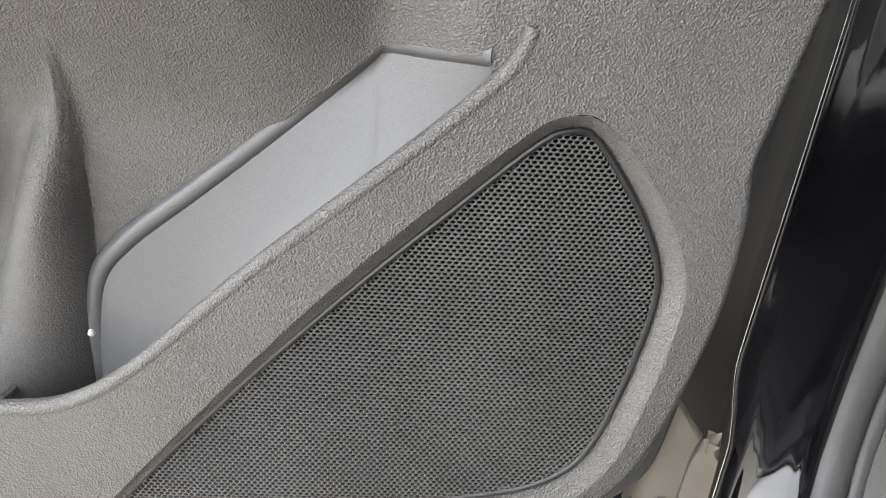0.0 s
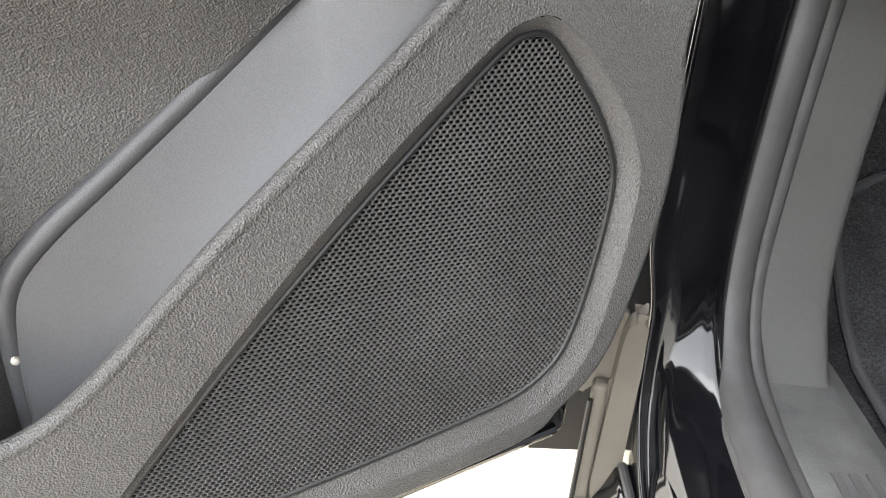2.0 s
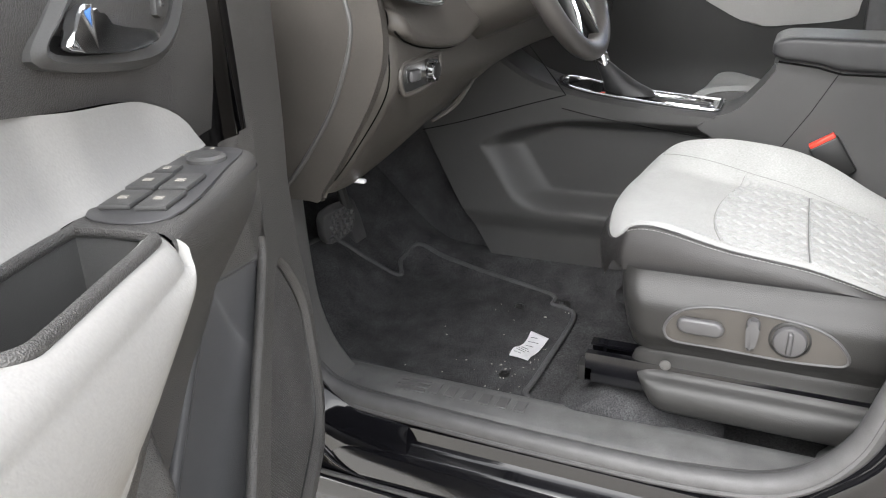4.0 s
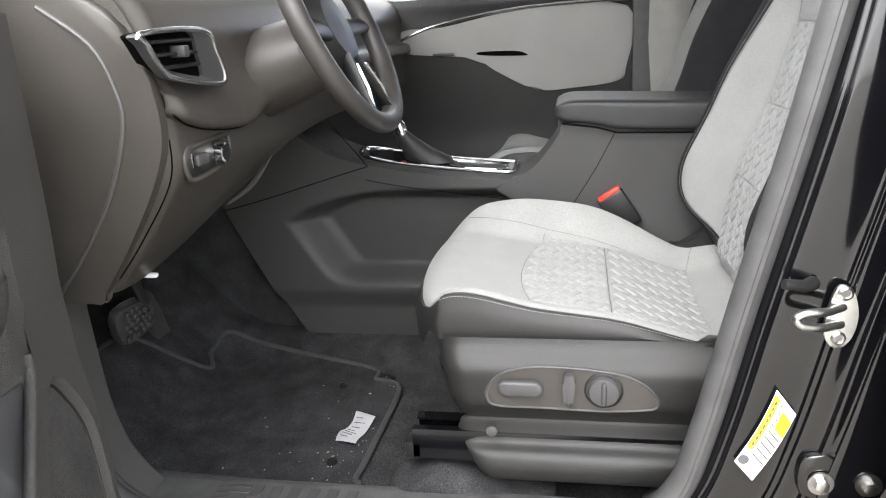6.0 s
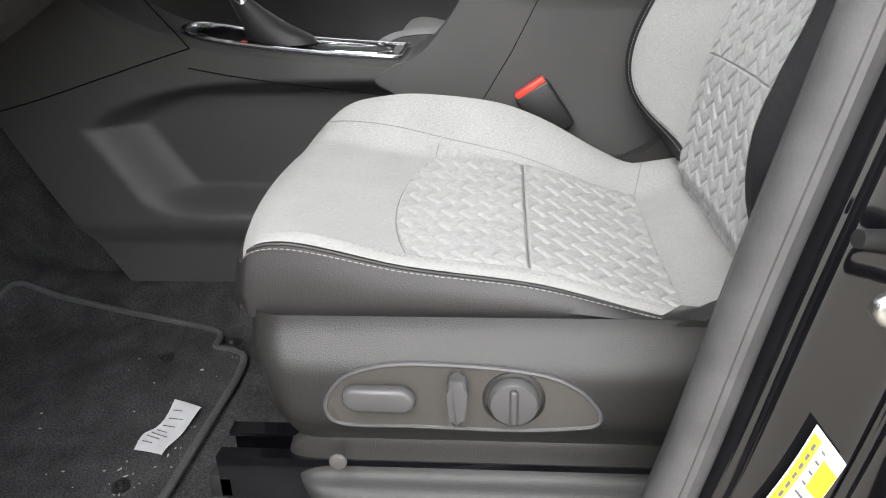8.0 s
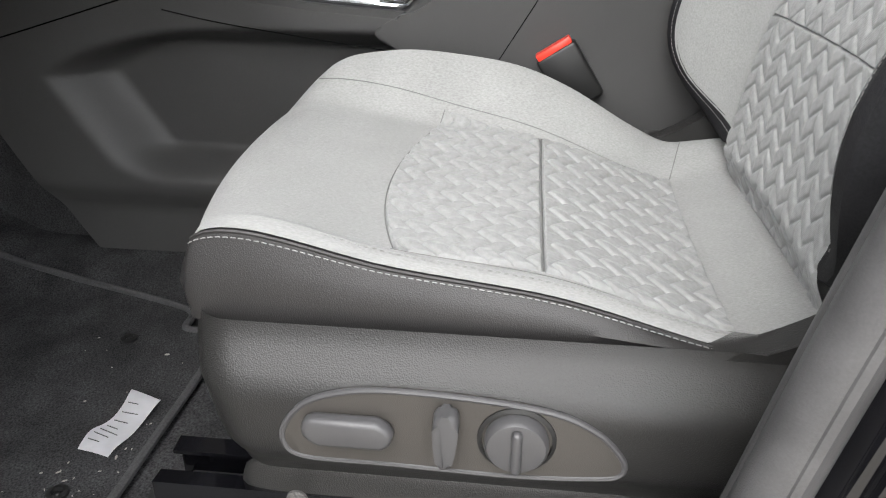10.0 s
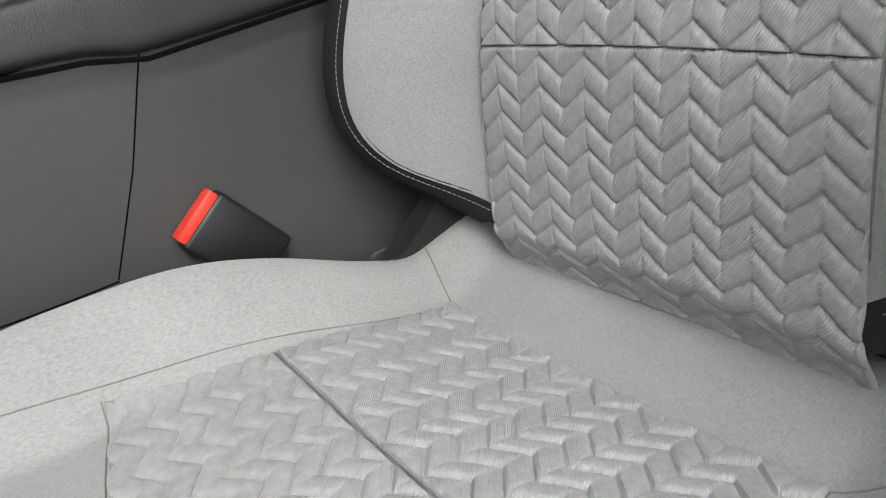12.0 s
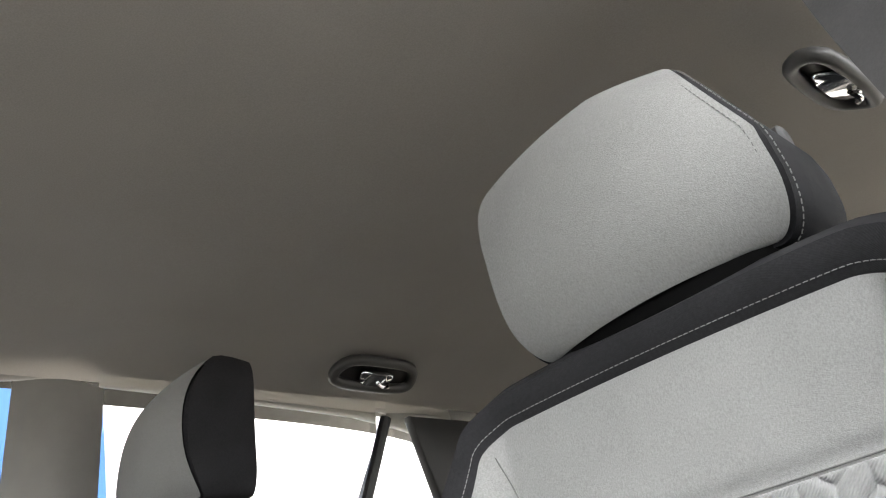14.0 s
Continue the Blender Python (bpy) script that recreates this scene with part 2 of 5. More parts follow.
def dashes(line, length, gap, r, lift=(0, 0, 0)):
    """Stitches: short bars along a line."""
    bm = bmesh.new()
    pts = [Vector(p) + Vector(lift) for p in line]
    run, start = 0.0, None
    for a, b in zip(pts, pts[1:]):
        seg = (b - a).length
        pos = 0.0
        while pos < seg:
            step = min(seg - pos, (length if start is not None else gap) - run)
            pos += step
            run += step
            if start is None and run >= gap - 1e-9:
                start, run = a + (b - a) * (pos / seg), 0.0
            elif start is not None and run >= length - 1e-9:
                end = a + (b - a) * (pos / seg)
                tube([start, (start + end) / 2 + Vector((0, 0, r * 0.5)), end], r, 5, bm)
                start, run = None, 0.0
    return bm


def chevron(x, v, wave, pitch, amp):
    """Height, 0 to 1, of pillowed zigzag bands: x along the bands' waves, v across the bands."""
    q = x / wave
    f = q - math.floor(q)
    tri = abs(2 * f - 1)
    k = (v + amp * (tri - 1)) / pitch
    g = k - math.floor(k)
    body = (1 - abs(2 * g - 1) ** 4.5) ** 0.8
    lean = 0.80 + 0.20 * ease(0.0, 0.12, tri) * ease(1.0, 0.88, tri)
    return body * lean * (0.82 + 0.18 * g)

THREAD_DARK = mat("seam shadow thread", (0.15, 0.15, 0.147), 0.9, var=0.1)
# ---- seats ----
XC = 0.568          # middle of the driver's cushion
XB = 0.556          # middle of the driver's backrest
CAR = 0.975         # middle of the car


def cushion_z(x, y):
    """The cushion's upper face."""
    a = abs(x - XC) / 0.245
    mid = lerp(-y, [(-0.06, 0.716), (0.0, 0.721), (0.06, 0.715), (0.12, 0.705), (0.19, 0.694), (0.316, 0.680), (0.44, 0.642), (0.48, 0.632), (0.52, 0.640), (0.56, 0.648), (0.62, 0.64)])
    if x > XC:
        amp = lerp(-y, [(-0.05, 0.008), (0.0, 0.026), (0.05, 0.050), (0.15, 0.080), (0.25, 0.082), (0.35, 0.066), (0.45, 0.042), (0.55, 0.03)])
    else:
        amp = lerp(-y, [(-0.03, 0.012), (0.06, 0.036), (0.2, 0.026), (0.3, 0.022), (0.5, 0.030)])
    return mid + amp * ease(0.70, 0.95, a) - amp * 0.16 * ease(0.93, 1.0, a) - 0.008 * (1 - min(a / 0.7, 1) ** 2)


def cushion_front(x):
    """How far forward the rounded front reaches."""
    return lerp(x, [(0.310, -0.052), (0.323, -0.044), (0.36, -0.024), (0.42, 0.002), (0.48, 0.020), (0.55, 0.034), (0.63, 0.042), (0.70, 0.040), (0.76, 0.028), (0.80, 0.006), (0.82, -0.02)])


def cushion_lip(x):
    return lerp((x - XC) / 0.245, [(-1.0, 0.728), (-0.93, 0.712), (-0.8, 0.690), (-0.5, 0.664), (0.0, 0.655), (0.7, 0.655), (1.0, 0.672)])


def back_y(z):
    return lerp(z, [(0.62, -0.535), (0.69, -0.543), (0.845, -0.566), (0.98, -0.611), (1.12, -0.645), (1.24, -0.660)])


def back_mid(z):
    return lerp(z, [(0.66, 0.571), (0.845, 0.5665), (0.98, 0.557), (1.12, 0.548), (1.18, 0.549), (1.25, 0.553)])


def back_half(z):
    return lerp(z, [(0.62, 0.215), (0.70, 0.236), (0.78, 0.246), (0.84, 0.244), (0.92, 0.234), (1.03, 0.212), (1.09, 0.202), (1.15, 0.192), (1.20, 0.183), (1.25, 0.178)])


def back_pt(a, z, out=0.0):
    """A point of the backrest's front: a from -1 to 1 across, z up."""
    bol = lerp(z, [(0.62, 0.02), (0.70, 0.045), (0.76, 0.077), (0.84, 0.091), (0.92, 0.088), (1.03, 0.084), (1.09, 0.070), (1.15, 0.048), (1.20, 0.026), (1.24, 0.010)])
    s, inner = abs(a), 0.158 / back_half(z)
    bol *= 0.74 if a < 0 else 1.0
    y = back_y(z) + bol * ease(inner, 1.04, s) - 0.008 * (1 - min(s / inner, 1) ** 2)
    return Vector((back_mid(z) + back_half(z) * a, y + out, z))


def back_low(a):
    """The lower edge of the backrest's pale cover."""
    k = max(abs(a) - 0.45, 0) / 0.55
    return 0.692 + (0.140 if a > 0 else 0.225) * (1 - math.sqrt(max(1 - k * k, 0)))


def back_high(a):
    k = max(abs(a) - 0.82, 0) / 0.18
    return 1.238 + 0.006 * a - 0.008 * abs(a) ** 2 - 0.024 * (1 - math.sqrt(max(1 - k * k, 0)))


def seat(name, label, flip=None, controls=True, raised=0.0):
    root = thing(name, flip(Vector((XC, -0.3, 0.40))) if flip else (XC, -0.3, 0.40), label, "car seat", group="front seats")
    P = lambda n, bm, m, lab="", up=None, **k: part(n, bm, m, up or root, lab, flip, **k)

    fine_grid = (330, 150) if controls else (160, 70)

    # cushion cover
    def top(s, t):
        a = 2 * s - 1
        x = XC + 0.245 * a
        yf, deep = cushion_front(x), 0.085
        if t < 0.7:
            back_end = -0.59 + 0.04 * ease(-0.55, -0.95, a)
            y = back_end + (yf - deep - back_end) * t / 0.7
            return Vector((x, y, cushion_z(x, y)))
        q = (t - 0.7) / 0.3 * radians(86)
        y = yf - deep + deep * math.sin(q)
        zt, zl = cushion_z(x, y), cushion_lip(x)
        return Vector((x, y, min(zl, zt) + max(zt - zl, 0) * math.cos(q) ** 0.72))
    cush = P("cushion_cover", sheet(top, 64, 90), FABRIC, "pale grey heather cloth over the cushion")
    # dark cushion sides
    edge = [top(0, j / 60) for j in range(61)] + [top(i / 40, 1) for i in range(1, 40)] + [top(1, 1 - j / 60) for j in range(61)]
    normals = []
    for i, p in enumerate(edge):
        w = Vector((0, 0, 0))
        for k in range(-4, 5):
            q0, q1 = edge[min(max(i + k - 1, 0), len(edge) - 1)], edge[min(max(i + k + 1, 0), len(edge) - 1)]
            d = q1 - q0
            w += Vector((-d.y, d.x, 0)).normalized() if d.length > 1e-7 else Vector((0, 0, 0))
        normals.append(w.normalized())
    rings = []
    for k, (out, low) in enumerate(((-0.004, 0.004), (0.004, 0.010), (0.011, 0.30), (0.015, 0.62), (0.012, 1.0))):
        ring = []
        for p, n in zip(edge, normals):
            base = 0.664 - 0.055 * ease(0.22, 0.15, abs(p.x - XC))
            z = p.z - 0.002 if k == 0 else p.z + (min(base, p.z - 0.004) - p.z) * low
            ring.append(Vector((p.x, p.y, 0)) + n * out + Vector((0, 0, z)))
        rings.append(ring)
    P("cushion_side", loft(rings, caps=False, closed=False), SIDE_BAND, "charcoal leatherette side band")
    n0 = 60
    P("piping", tube([rings[1][i] + Vector((0, 0, -0.0005)) for i in range(2, n0)], 0.0016, 6), SIDE_BAND, up=cush)
    P("stitching", dashes([rings[1][i].lerp(rings[2][i], 0.20) + Vector((-0.0022, 0.001, 0.0005)) for i in range(2, n0)], 0.0040, 0.0020, 0.0005), THREAD, up=cush)
    P("stitching", dashes([edge[i] + Vector((0.013, 0, 0.0012 + cushion_z(edge[i].x + 0.013, edge[i].y) - cushion_z(edge[i].x, edge[i].y))) for i in range(2, 42)], 0.0035, 0.003, 0.0005), THREAD, up=cush)

    # quilted cushion panels, parted by a cross seam
    def front_y(x):
        a = (x - XC) / 0.19
        return -0.157 - 0.036 * a * a

    def quilt(y_a, y_b):
        def fn(s, t):
            w = 0.176 + (0.014 * t if y_a is None else 0.0)
            x = XC + w * (2 * s - 1)
            ya = front_y(x) if y_a is None else y_a
            y = ya + (y_b - ya) * (1 - t)
            rim = min(min(s, 1 - s) * 2 * w, min(t, 1 - t) * abs(ya - y_b))
            h = chevron(x - XC, y + 0.316, 0.0455, 0.0225, 0.017)
            return Vector((x, y, cushion_z(x, y) - 0.0005 + ease(0, 0.002, rim) * (0.0010 + 0.0058 * h)))
        return fn
    P("quilted_panel", sheet(quilt(None, -0.3150), *fine_grid), QUILT, "zigzag quilted grey panel", sharp=180)
    P("quilted_panel", sheet(quilt(-0.3170, -0.482), *fine_grid), QUILT, "zigzag quilted grey panel", sharp=180)
    # cover seams: thin dark lines with the groove's shadow put into their colour
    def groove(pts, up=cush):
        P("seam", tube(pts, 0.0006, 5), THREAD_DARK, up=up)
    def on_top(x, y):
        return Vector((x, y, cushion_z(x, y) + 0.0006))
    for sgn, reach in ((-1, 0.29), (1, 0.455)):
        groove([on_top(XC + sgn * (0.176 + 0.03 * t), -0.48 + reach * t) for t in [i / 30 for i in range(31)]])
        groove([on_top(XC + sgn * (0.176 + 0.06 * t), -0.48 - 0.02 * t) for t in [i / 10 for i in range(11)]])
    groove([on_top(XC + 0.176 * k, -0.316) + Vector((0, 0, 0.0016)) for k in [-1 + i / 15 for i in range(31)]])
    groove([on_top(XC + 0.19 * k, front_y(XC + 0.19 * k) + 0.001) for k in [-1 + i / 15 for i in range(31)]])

    # plastic seat base
    def shield(s, t):
        z = 0.674 - 0.134 * t
        x = 0.298 - 0.026 * ease(0.0, 0.38, t) - 0.004 * math.sin(math.pi * t) + 0.014 * ease(0.72, 1.0, t)
        front = -0.030 - 0.028 * t
        if s < 0.25:
            q = (1 - s / 0.25) * math.pi / 2
            return Vector((x + 0.055 * (1 - math.cos(q)) + 0.10 * max(0, q - 1.2), front - 0.045 + 0.045 * math.sin(q), z))
        return Vector((x, front - 0.045 - (0.52 + front) * (s - 0.25) / 0.75, z))
    bm = sheet(shield, 40, 16)
    side = P("side_shield", bm, SHIELD, "grained charcoal plastic seat side shield")
    P("seat_pan", block(0.31, 0.81, -0.54, -0.06, 0.53, 0.605, 0.02), PLASTIC_DARK)
    # lower cover
    sec = spline([(x, z, 0) for x, z in ((0.300, 0.542), (0.291, 0.536), (0.287, 0.512), (0.281, 0.497), (0.266, 0.488), (0.258, 0.476), (0.256, 0.458), (0.264, 0.440), (0.292, 0.434))], 4)
    def shoe(s, t):
        """The track cover: a rounded step that runs back along the rail."""
        y = -0.066 - 0.42 * s ** 1.2
        k = t * (len(sec) - 1)
        i = min(int(k), len(sec) - 2)
        q = sec[i].lerp(sec[i + 1], k - i)
        nose = math.sqrt(max(1 - (1 - min(s / 0.16, 1)) ** 2, 0))
        return Vector((0.300 + (q.x - 0.300) * (0.25 + 0.75 * nose), y - 0.055 * t ** 2 * (1 - 0.4 * nose), 0.490 + (q.y - 0.490) * (0.45 + 0.55 * nose)))
    P("lower_cover", sheet(shoe, 40, 32), SHIELD, "charcoal plastic track cover")
    for x in (0.315, 0.79):
        sec = [(-0.012, 0.506), (-0.026, 0.508), (-0.026, 0.462), (0.026, 0.462), (0.026, 0.508), (0.012, 0.506), (0.012, 0.510), (0.030, 0.512), (0.030, 0.458), (-0.030, 0.458), (-0.030, 0.512), (-0.012, 0.510)]
        rail_ob = P("seat_rail", loft([[Vector((x + dx, y, z)) for dx, z in sec] for y in (-0.55, 0.010)], caps=False), PAINT, "black steel seat track", sharp=30)
        P("end_cap", block(x - 0.030, x + 0.004, -0.005, 0.024, 0.456, 0.486, 0.004, 2), PLASTIC_DARK, up=rail_ob)
        P("adjusting_screw", tube([(x + 0.004, -0.2, 0.489), (x + 0.004, -0.01, 0.489)], 0.005, 10), STEEL, up=rail_ob)
        P("rail_foot", slab(spline([(x - 0.05, -0.02, 0.44), (x - 0.05, 0.05, 0.40), (x + 0.04, 0.06, 0.40), (x + 0.05, -0.02, 0.44)], 3, True), (0, -0.2, -0.06), 0.008), CARPET, up=rail_ob)
    if controls:
        o = spline([(0, -0.119, 0.586), (0, -0.124, 0.607), (0, -0.145, 0.628), (0, -0.190, 0.640), (0, -0.262, 0.639), (0, -0.325, 0.631), (0, -0.358, 0.616), (0, -0.376, 0.597), (0, -0.381, 0.585), (0, -0.377, 0.577), (0, -0.362, 0.573), (0, -0.30, 0.569), (0, -0.20, 0.571), (0, -0.135, 0.572)], 6, True)
        panel = P("control_panel", slab([p + Vector((0.2665, 0, 0)) for p in o], (0.006, 0, 0), 0.001), PLASTIC_BROWN, "satin brown-grey switch panel", up=side)
        P("panel_rim", tube([p + Vector((0.2675, 0, 0)) for p in o], 0.0026, 8, closed=True), SATIN, "raised grey bead round the switch panel", up=side)
        o = [Vector((0.266, y, z)) for y, z in ((-0.138, 0.612), (-0.141, 0.617), (-0.147, 0.620), (-0.196, 0.620), (-0.204, 0.615), (-0.208, 0.608), (-0.206, 0.600), (-0.199, 0.594), (-0.150, 0.594), (-0.143, 0.598), (-0.138, 0.604))]
        P("slide_switch", slab(o, (-0.014, 0, 0), 0.005, 3), SATIN, "grey seat slide switch", up=side)
        o = spline([(0.266, -0.238, 0.628), (0.266, -0.247, 0.634), (0.266, -0.257, 0.628), (0.266, -0.253, 0.590), (0.266, -0.246, 0.582), (0.266, -0.240, 0.590)], 4, True)
        P("recline_switch", slab(o, (-0.016, 0, 0), 0.005, 3), SATIN, "grey recline lever switch", up=side)
        P("knob_ring", lathe([(0.0295, 0), (0.0295, 0.003), (0.0265, 0.004), (0.0265, 0)], (0.268, -0.2995, 0.605), (-1, 0, 0), 40), PLASTIC_DARK, up=side)
        knob = P("lumbar_knob", lathe([(0.024, 0), (0.024, 0.010), (0.0215, 0.013), (0.010, 0.015), (0.001, 0.0152)], (0.268, -0.2995, 0.605), (-1, 0, 0), 40), SATIN, "round grey lumbar knob", up=side)
        P("grip", block(0.248, 0.256, -0.3035, -0.2955, 0.586, 0.624, 0.0035, 3), SATIN, up=side)
        P("screw_cap", lathe([(0.009, 0), (0.009, 0.002), (0.007, 0.003), (0.001, 0.003)], (0.268, -0.125, 0.525), (-1, 0, 0), 20), PLASTIC, up=root)

    # backrest cover
    def cover(s, t):
        a = math.sin((2 * s - 1) * math.pi / 2)
        z = back_low(a) + (back_high(a) - back_low(a)) * t
        dip = 0.0035 * math.exp(-((z - 1.129) / 0.007) ** 2) * ease(1.0, 0.75, abs(a))
        return back_pt(a, z, -dip)
    back = P("backrest_cover", sheet(cover, 72, 150), FABRIC, "pale grey heather cloth over the backrest")
    edge = [cover(0, j / 50) for j in range(51)] + [cover(i / 40, 1) for i in range(1, 40)] + [cover(1, 1 - j / 50) for j in range(51)] + [cover(1 - i / 40, 0) for i in range(1, 40)]
    rings = []
    for out, back_off in ((-0.003, -0.002), (0.005, 0.001), (0.018, 0.006), (0.032, 0.004), (0.043, -0.012), (0.047, -0.045), (0.036, -0.13), (0.02, -0.19), (-0.03, -0.20)):
        ring = []
        for p in edge:
            zz = p.z - 0.95
            d = Vector(((p.x - XB) / 0.24, 0, zz / 0.30))
            n = Vector((abs(d.x) ** 3 * (1 if d.x > 0 else -1), 0, abs(d.z) ** 3 * (1 if d.z > 0 else -1))).normalized()
            lift = 0.95 if p.z > 1.1 else ease(0.6925, 0.712, p.z)
            yy = p.y + back_off * (lift if back_off > 0 else 1) if back_off > -0.05 else max(p.y + back_off, back_y(p.z) - 0.16) if back_off > -0.15 else back_y(p.z) + back_off + 0.02
            ring.append(Vector((p.x, yy, p.z)) + n * out * lift)
        rings.append(ring)
    P("backrest_panel", slab([Vector((XB + 0.21 * math.cos(q), back_y(0.95 + 0.27 * math.sin(q)) - 0.155, 0.95 + 0.27 * math.sin(q))) for q in [2 * math.pi * k / 40 for k in range(40)]], (0, -0.02, 0), 0.006), PLASTIC_DARK)
    P("backrest_shell", loft(rings, caps=False), CLOTH_DARK, "charcoal cloth sides and back")
    P("piping", tube([p + Vector(((0.005 if p.x > XB else -0.005), -0.003, 0.003 if p.z > 1.15 else 0)) for p in edge[:141]], 0.0022, 6), CLOTH_DARK, up=back)
    for ids in (range(1, 152), range(170, 180)):
        P("stitching", dashes([rings[1][i % len(edge)].lerp(rings[2][i % len(edge)], 0.22) + Vector((0, 0.0010, 0)) for i in ids], 0.0034, 0.0016, 0.0004), THREAD, up=back)

    def back_quilt(z_a, z_b):
        def fn(s, t):
            z = z_a + (z_b - z_a) * t
            w = lerp(z, [(0.66, 0.166), (0.845, 0.158), (0.98, 0.151), (1.124, 0.147)])
            x = back_mid(z) + w * (2 * s - 1)
            rim = min(min(s, 1 - s) * 2 * w, min(t, 1 - t) * (z_b - z_a))
            a = (x - back_mid(z)) / back_half(z)
            h = chevron(x - 0.547, z - 0.845, 0.0455, 0.0225, 0.017)
            p = back_pt(a, z)
            tuck = 0.020 * ease(0.05, 0.0, z - 0.64) if z_a < 0.7 else 0
            return p + Vector((0, 0.0006 - tuck + ease(0, 0.0014, rim) * (0.0004 + 0.0046 * h), 0))
        return fn
    for za, zb in ((0.640, 0.8448), (0.8452, 0.9803), (0.9807, 1.123)):
        P("quilted_panel", sheet(back_quilt(za, zb), *fine_grid), QUILT, "zigzag quilted grey panel", sharp=180)
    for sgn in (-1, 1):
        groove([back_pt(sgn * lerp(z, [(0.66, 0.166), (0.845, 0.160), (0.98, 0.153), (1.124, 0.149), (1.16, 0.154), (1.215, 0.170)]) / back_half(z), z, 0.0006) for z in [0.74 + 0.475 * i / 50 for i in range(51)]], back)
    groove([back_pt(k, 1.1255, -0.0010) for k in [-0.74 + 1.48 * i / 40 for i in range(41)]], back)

    # headrest
    cx, cy, cz = 0.541, -0.655 + 0.5 * raised, 1.383 + raised
    def pad(s, t):
        a, b = math.sin((2 * s - 1) * math.pi / 2), math.sin((2 * t - 1) * math.pi / 2)
        k = math.sqrt(max(1 - (max(abs(b) - 0.55, 0) / 0.45) ** 2, 0))
        x = cx + a * (0.132 - 0.045 * max(0, b + 0.3) - 0.030 * (1 - k) if a < 0 else 0.136 + 0.008 * max(0, b) - 0.022 * (1 - k))
        z = cz + 0.102 * b + 0.016 * max(0, b) * (0.55 + 0.45 * a)
        y = cy + 0.030 - 0.022 * a * a - 0.020 * b * b - 0.035 * max(0, b) ** 3 - 0.016 * max(0, -b) ** 4
        return Vector((x, y, z))
    hr = P("headrest", sheet(pad, 40, 40), FABRIC, "pale grey headrest face")
    edge = [pad(0, j / 24) for j in range(25)] + [pad(i / 24, 1) for i in range(1, 24)] + [pad(1, 1 - j / 24) for j in range(25)] + [pad(1 - i / 24, 0) for i in range(1, 24)]
    rings = []
    for g, f, dy in ((-0.02, 0.0, -0.003), (0.015, 0.1, -0.007), (0.035, 0.5, -0.038), (0.030, 1.0, -0.082), (0.0, 1.0, -0.112), (-0.20, 1.0, -0.125)):
        rings.append([Vector((p.x + (p.x - cx) * g, p.y * (1 - f) + (cy + 0.0) * f + dy, p.z + (p.z - cz) * g)) for p in edge])
    P("headrest_shell", loft(rings, caps="end"), CLOTH_DARK, "charcoal headrest sides and back", up=hr)
    P("stitching", dashes([p + Vector(((p.x - cx) * 0.028, -0.012, (p.z - cz) * 0.028)) for p in edge[:50]], 0.0036, 0.0020, 0.0005), THREAD, up=hr)
    P("inner_stitching", dashes([p + Vector(((p.x - cx) * -0.045, 0.0025, (p.z - cz) * -0.045)) for p in edge[:50]], 0.003, 0.0025, 0.0004), THREAD_DARK, up=hr)
    P("headrest_button", lathe([(0.012, -0.006), (0.012, 0.004), (0.009, 0.006), (0.001, 0.006)], (cx - 0.124, cy - 0.066, cz - 0.012), (-1, 0, 0), 24), SATIN, "grey headrest button", up=hr)
    P("headrest_sleeve", slab(spline([(cx - 0.086, cy - 0.070, 1.252), (cx - 0.098, cy - 0.045, 1.252), (cx - 0.086, cy - 0.020, 1.252), (cx, cy - 0.010, 1.252), (cx + 0.086, cy - 0.020, 1.252), (cx + 0.098, cy - 0.045, 1.252), (cx + 0.086, cy - 0.070, 1.252)], 5, True), (0, 0, 0.034 + raised), 0.006, 3), VOID, "black plastic headrest base", up=hr)
    for dx in (-0.05, 0.05):
        P("headrest_post", tube([(cx + dx, cy - 0.04, 1.18), (cx + dx, cy - 0.04, 1.34)], 0.006, 10), CHROME, up=hr)
    # hinge cover beside the backrest
    for x0 in (0.800, 0.296):
        P("hinge_cover", slab(spline([(x0, -0.40, 0.655), (x0, -0.46, 0.668), (x0, -0.52, 0.70), (x0, -0.58, 0.75), (x0, -0.62, 0.70), (x0, -0.60, 0.58), (x0, -0.45, 0.58)], 4, True), (0.028, 0, 0), 0.008, 3), SHIELD, "charcoal plastic hinge cover")
    return root


seat("driver_seat", "light grey cloth driver seat with quilted zigzag panels and power switches")


def across(p):
    return Vector((2 * CAR - p.x + 0.045, p.y + 0.0, p.z + 0.045))


seat("passenger_seat", "light grey cloth passenger seat with quilted zigzag panels", across, False, 0.028)

# belt buckle
buckle = thing("seat_belt_buckle", (0.865, -0.39, 0.70), "black seat belt buckle with a red release button", "seat belt buckle")
bm = block(-0.011, 0.011, -0.030, 0.030, -0.085, 0.0, 0.005, 3)
bm.transform(Matrix.Translation((0.872, -0.330, 0.768)) @ Matrix.Rotation(radians(-33), 4, "X"))
part("buckle_body", bm, PLASTIC_DARK, buckle)
bm = block(-0.009, 0.009, -0.026, 0.026, -0.004, 0.008, 0.002, 2)
bm.transform(Matrix.Translation((0.872, -0.330, 0.768)) @ Matrix.Rotation(radians(-33), 4, "X"))
part("release_button", bm, RED, buckle, "red release button")
part("buckle_strap", tube([(0.872, -0.375, 0.70), (0.872, -0.42, 0.62)], 0.010, 8, flat=0.4), PLASTIC_DARK, buckle)

# ---- the car's floor, console, dash ----
def structure(name, bm, material, label, category, **k):
    return tagged(part(name, bm, material, **k), label, category, kind="structure")


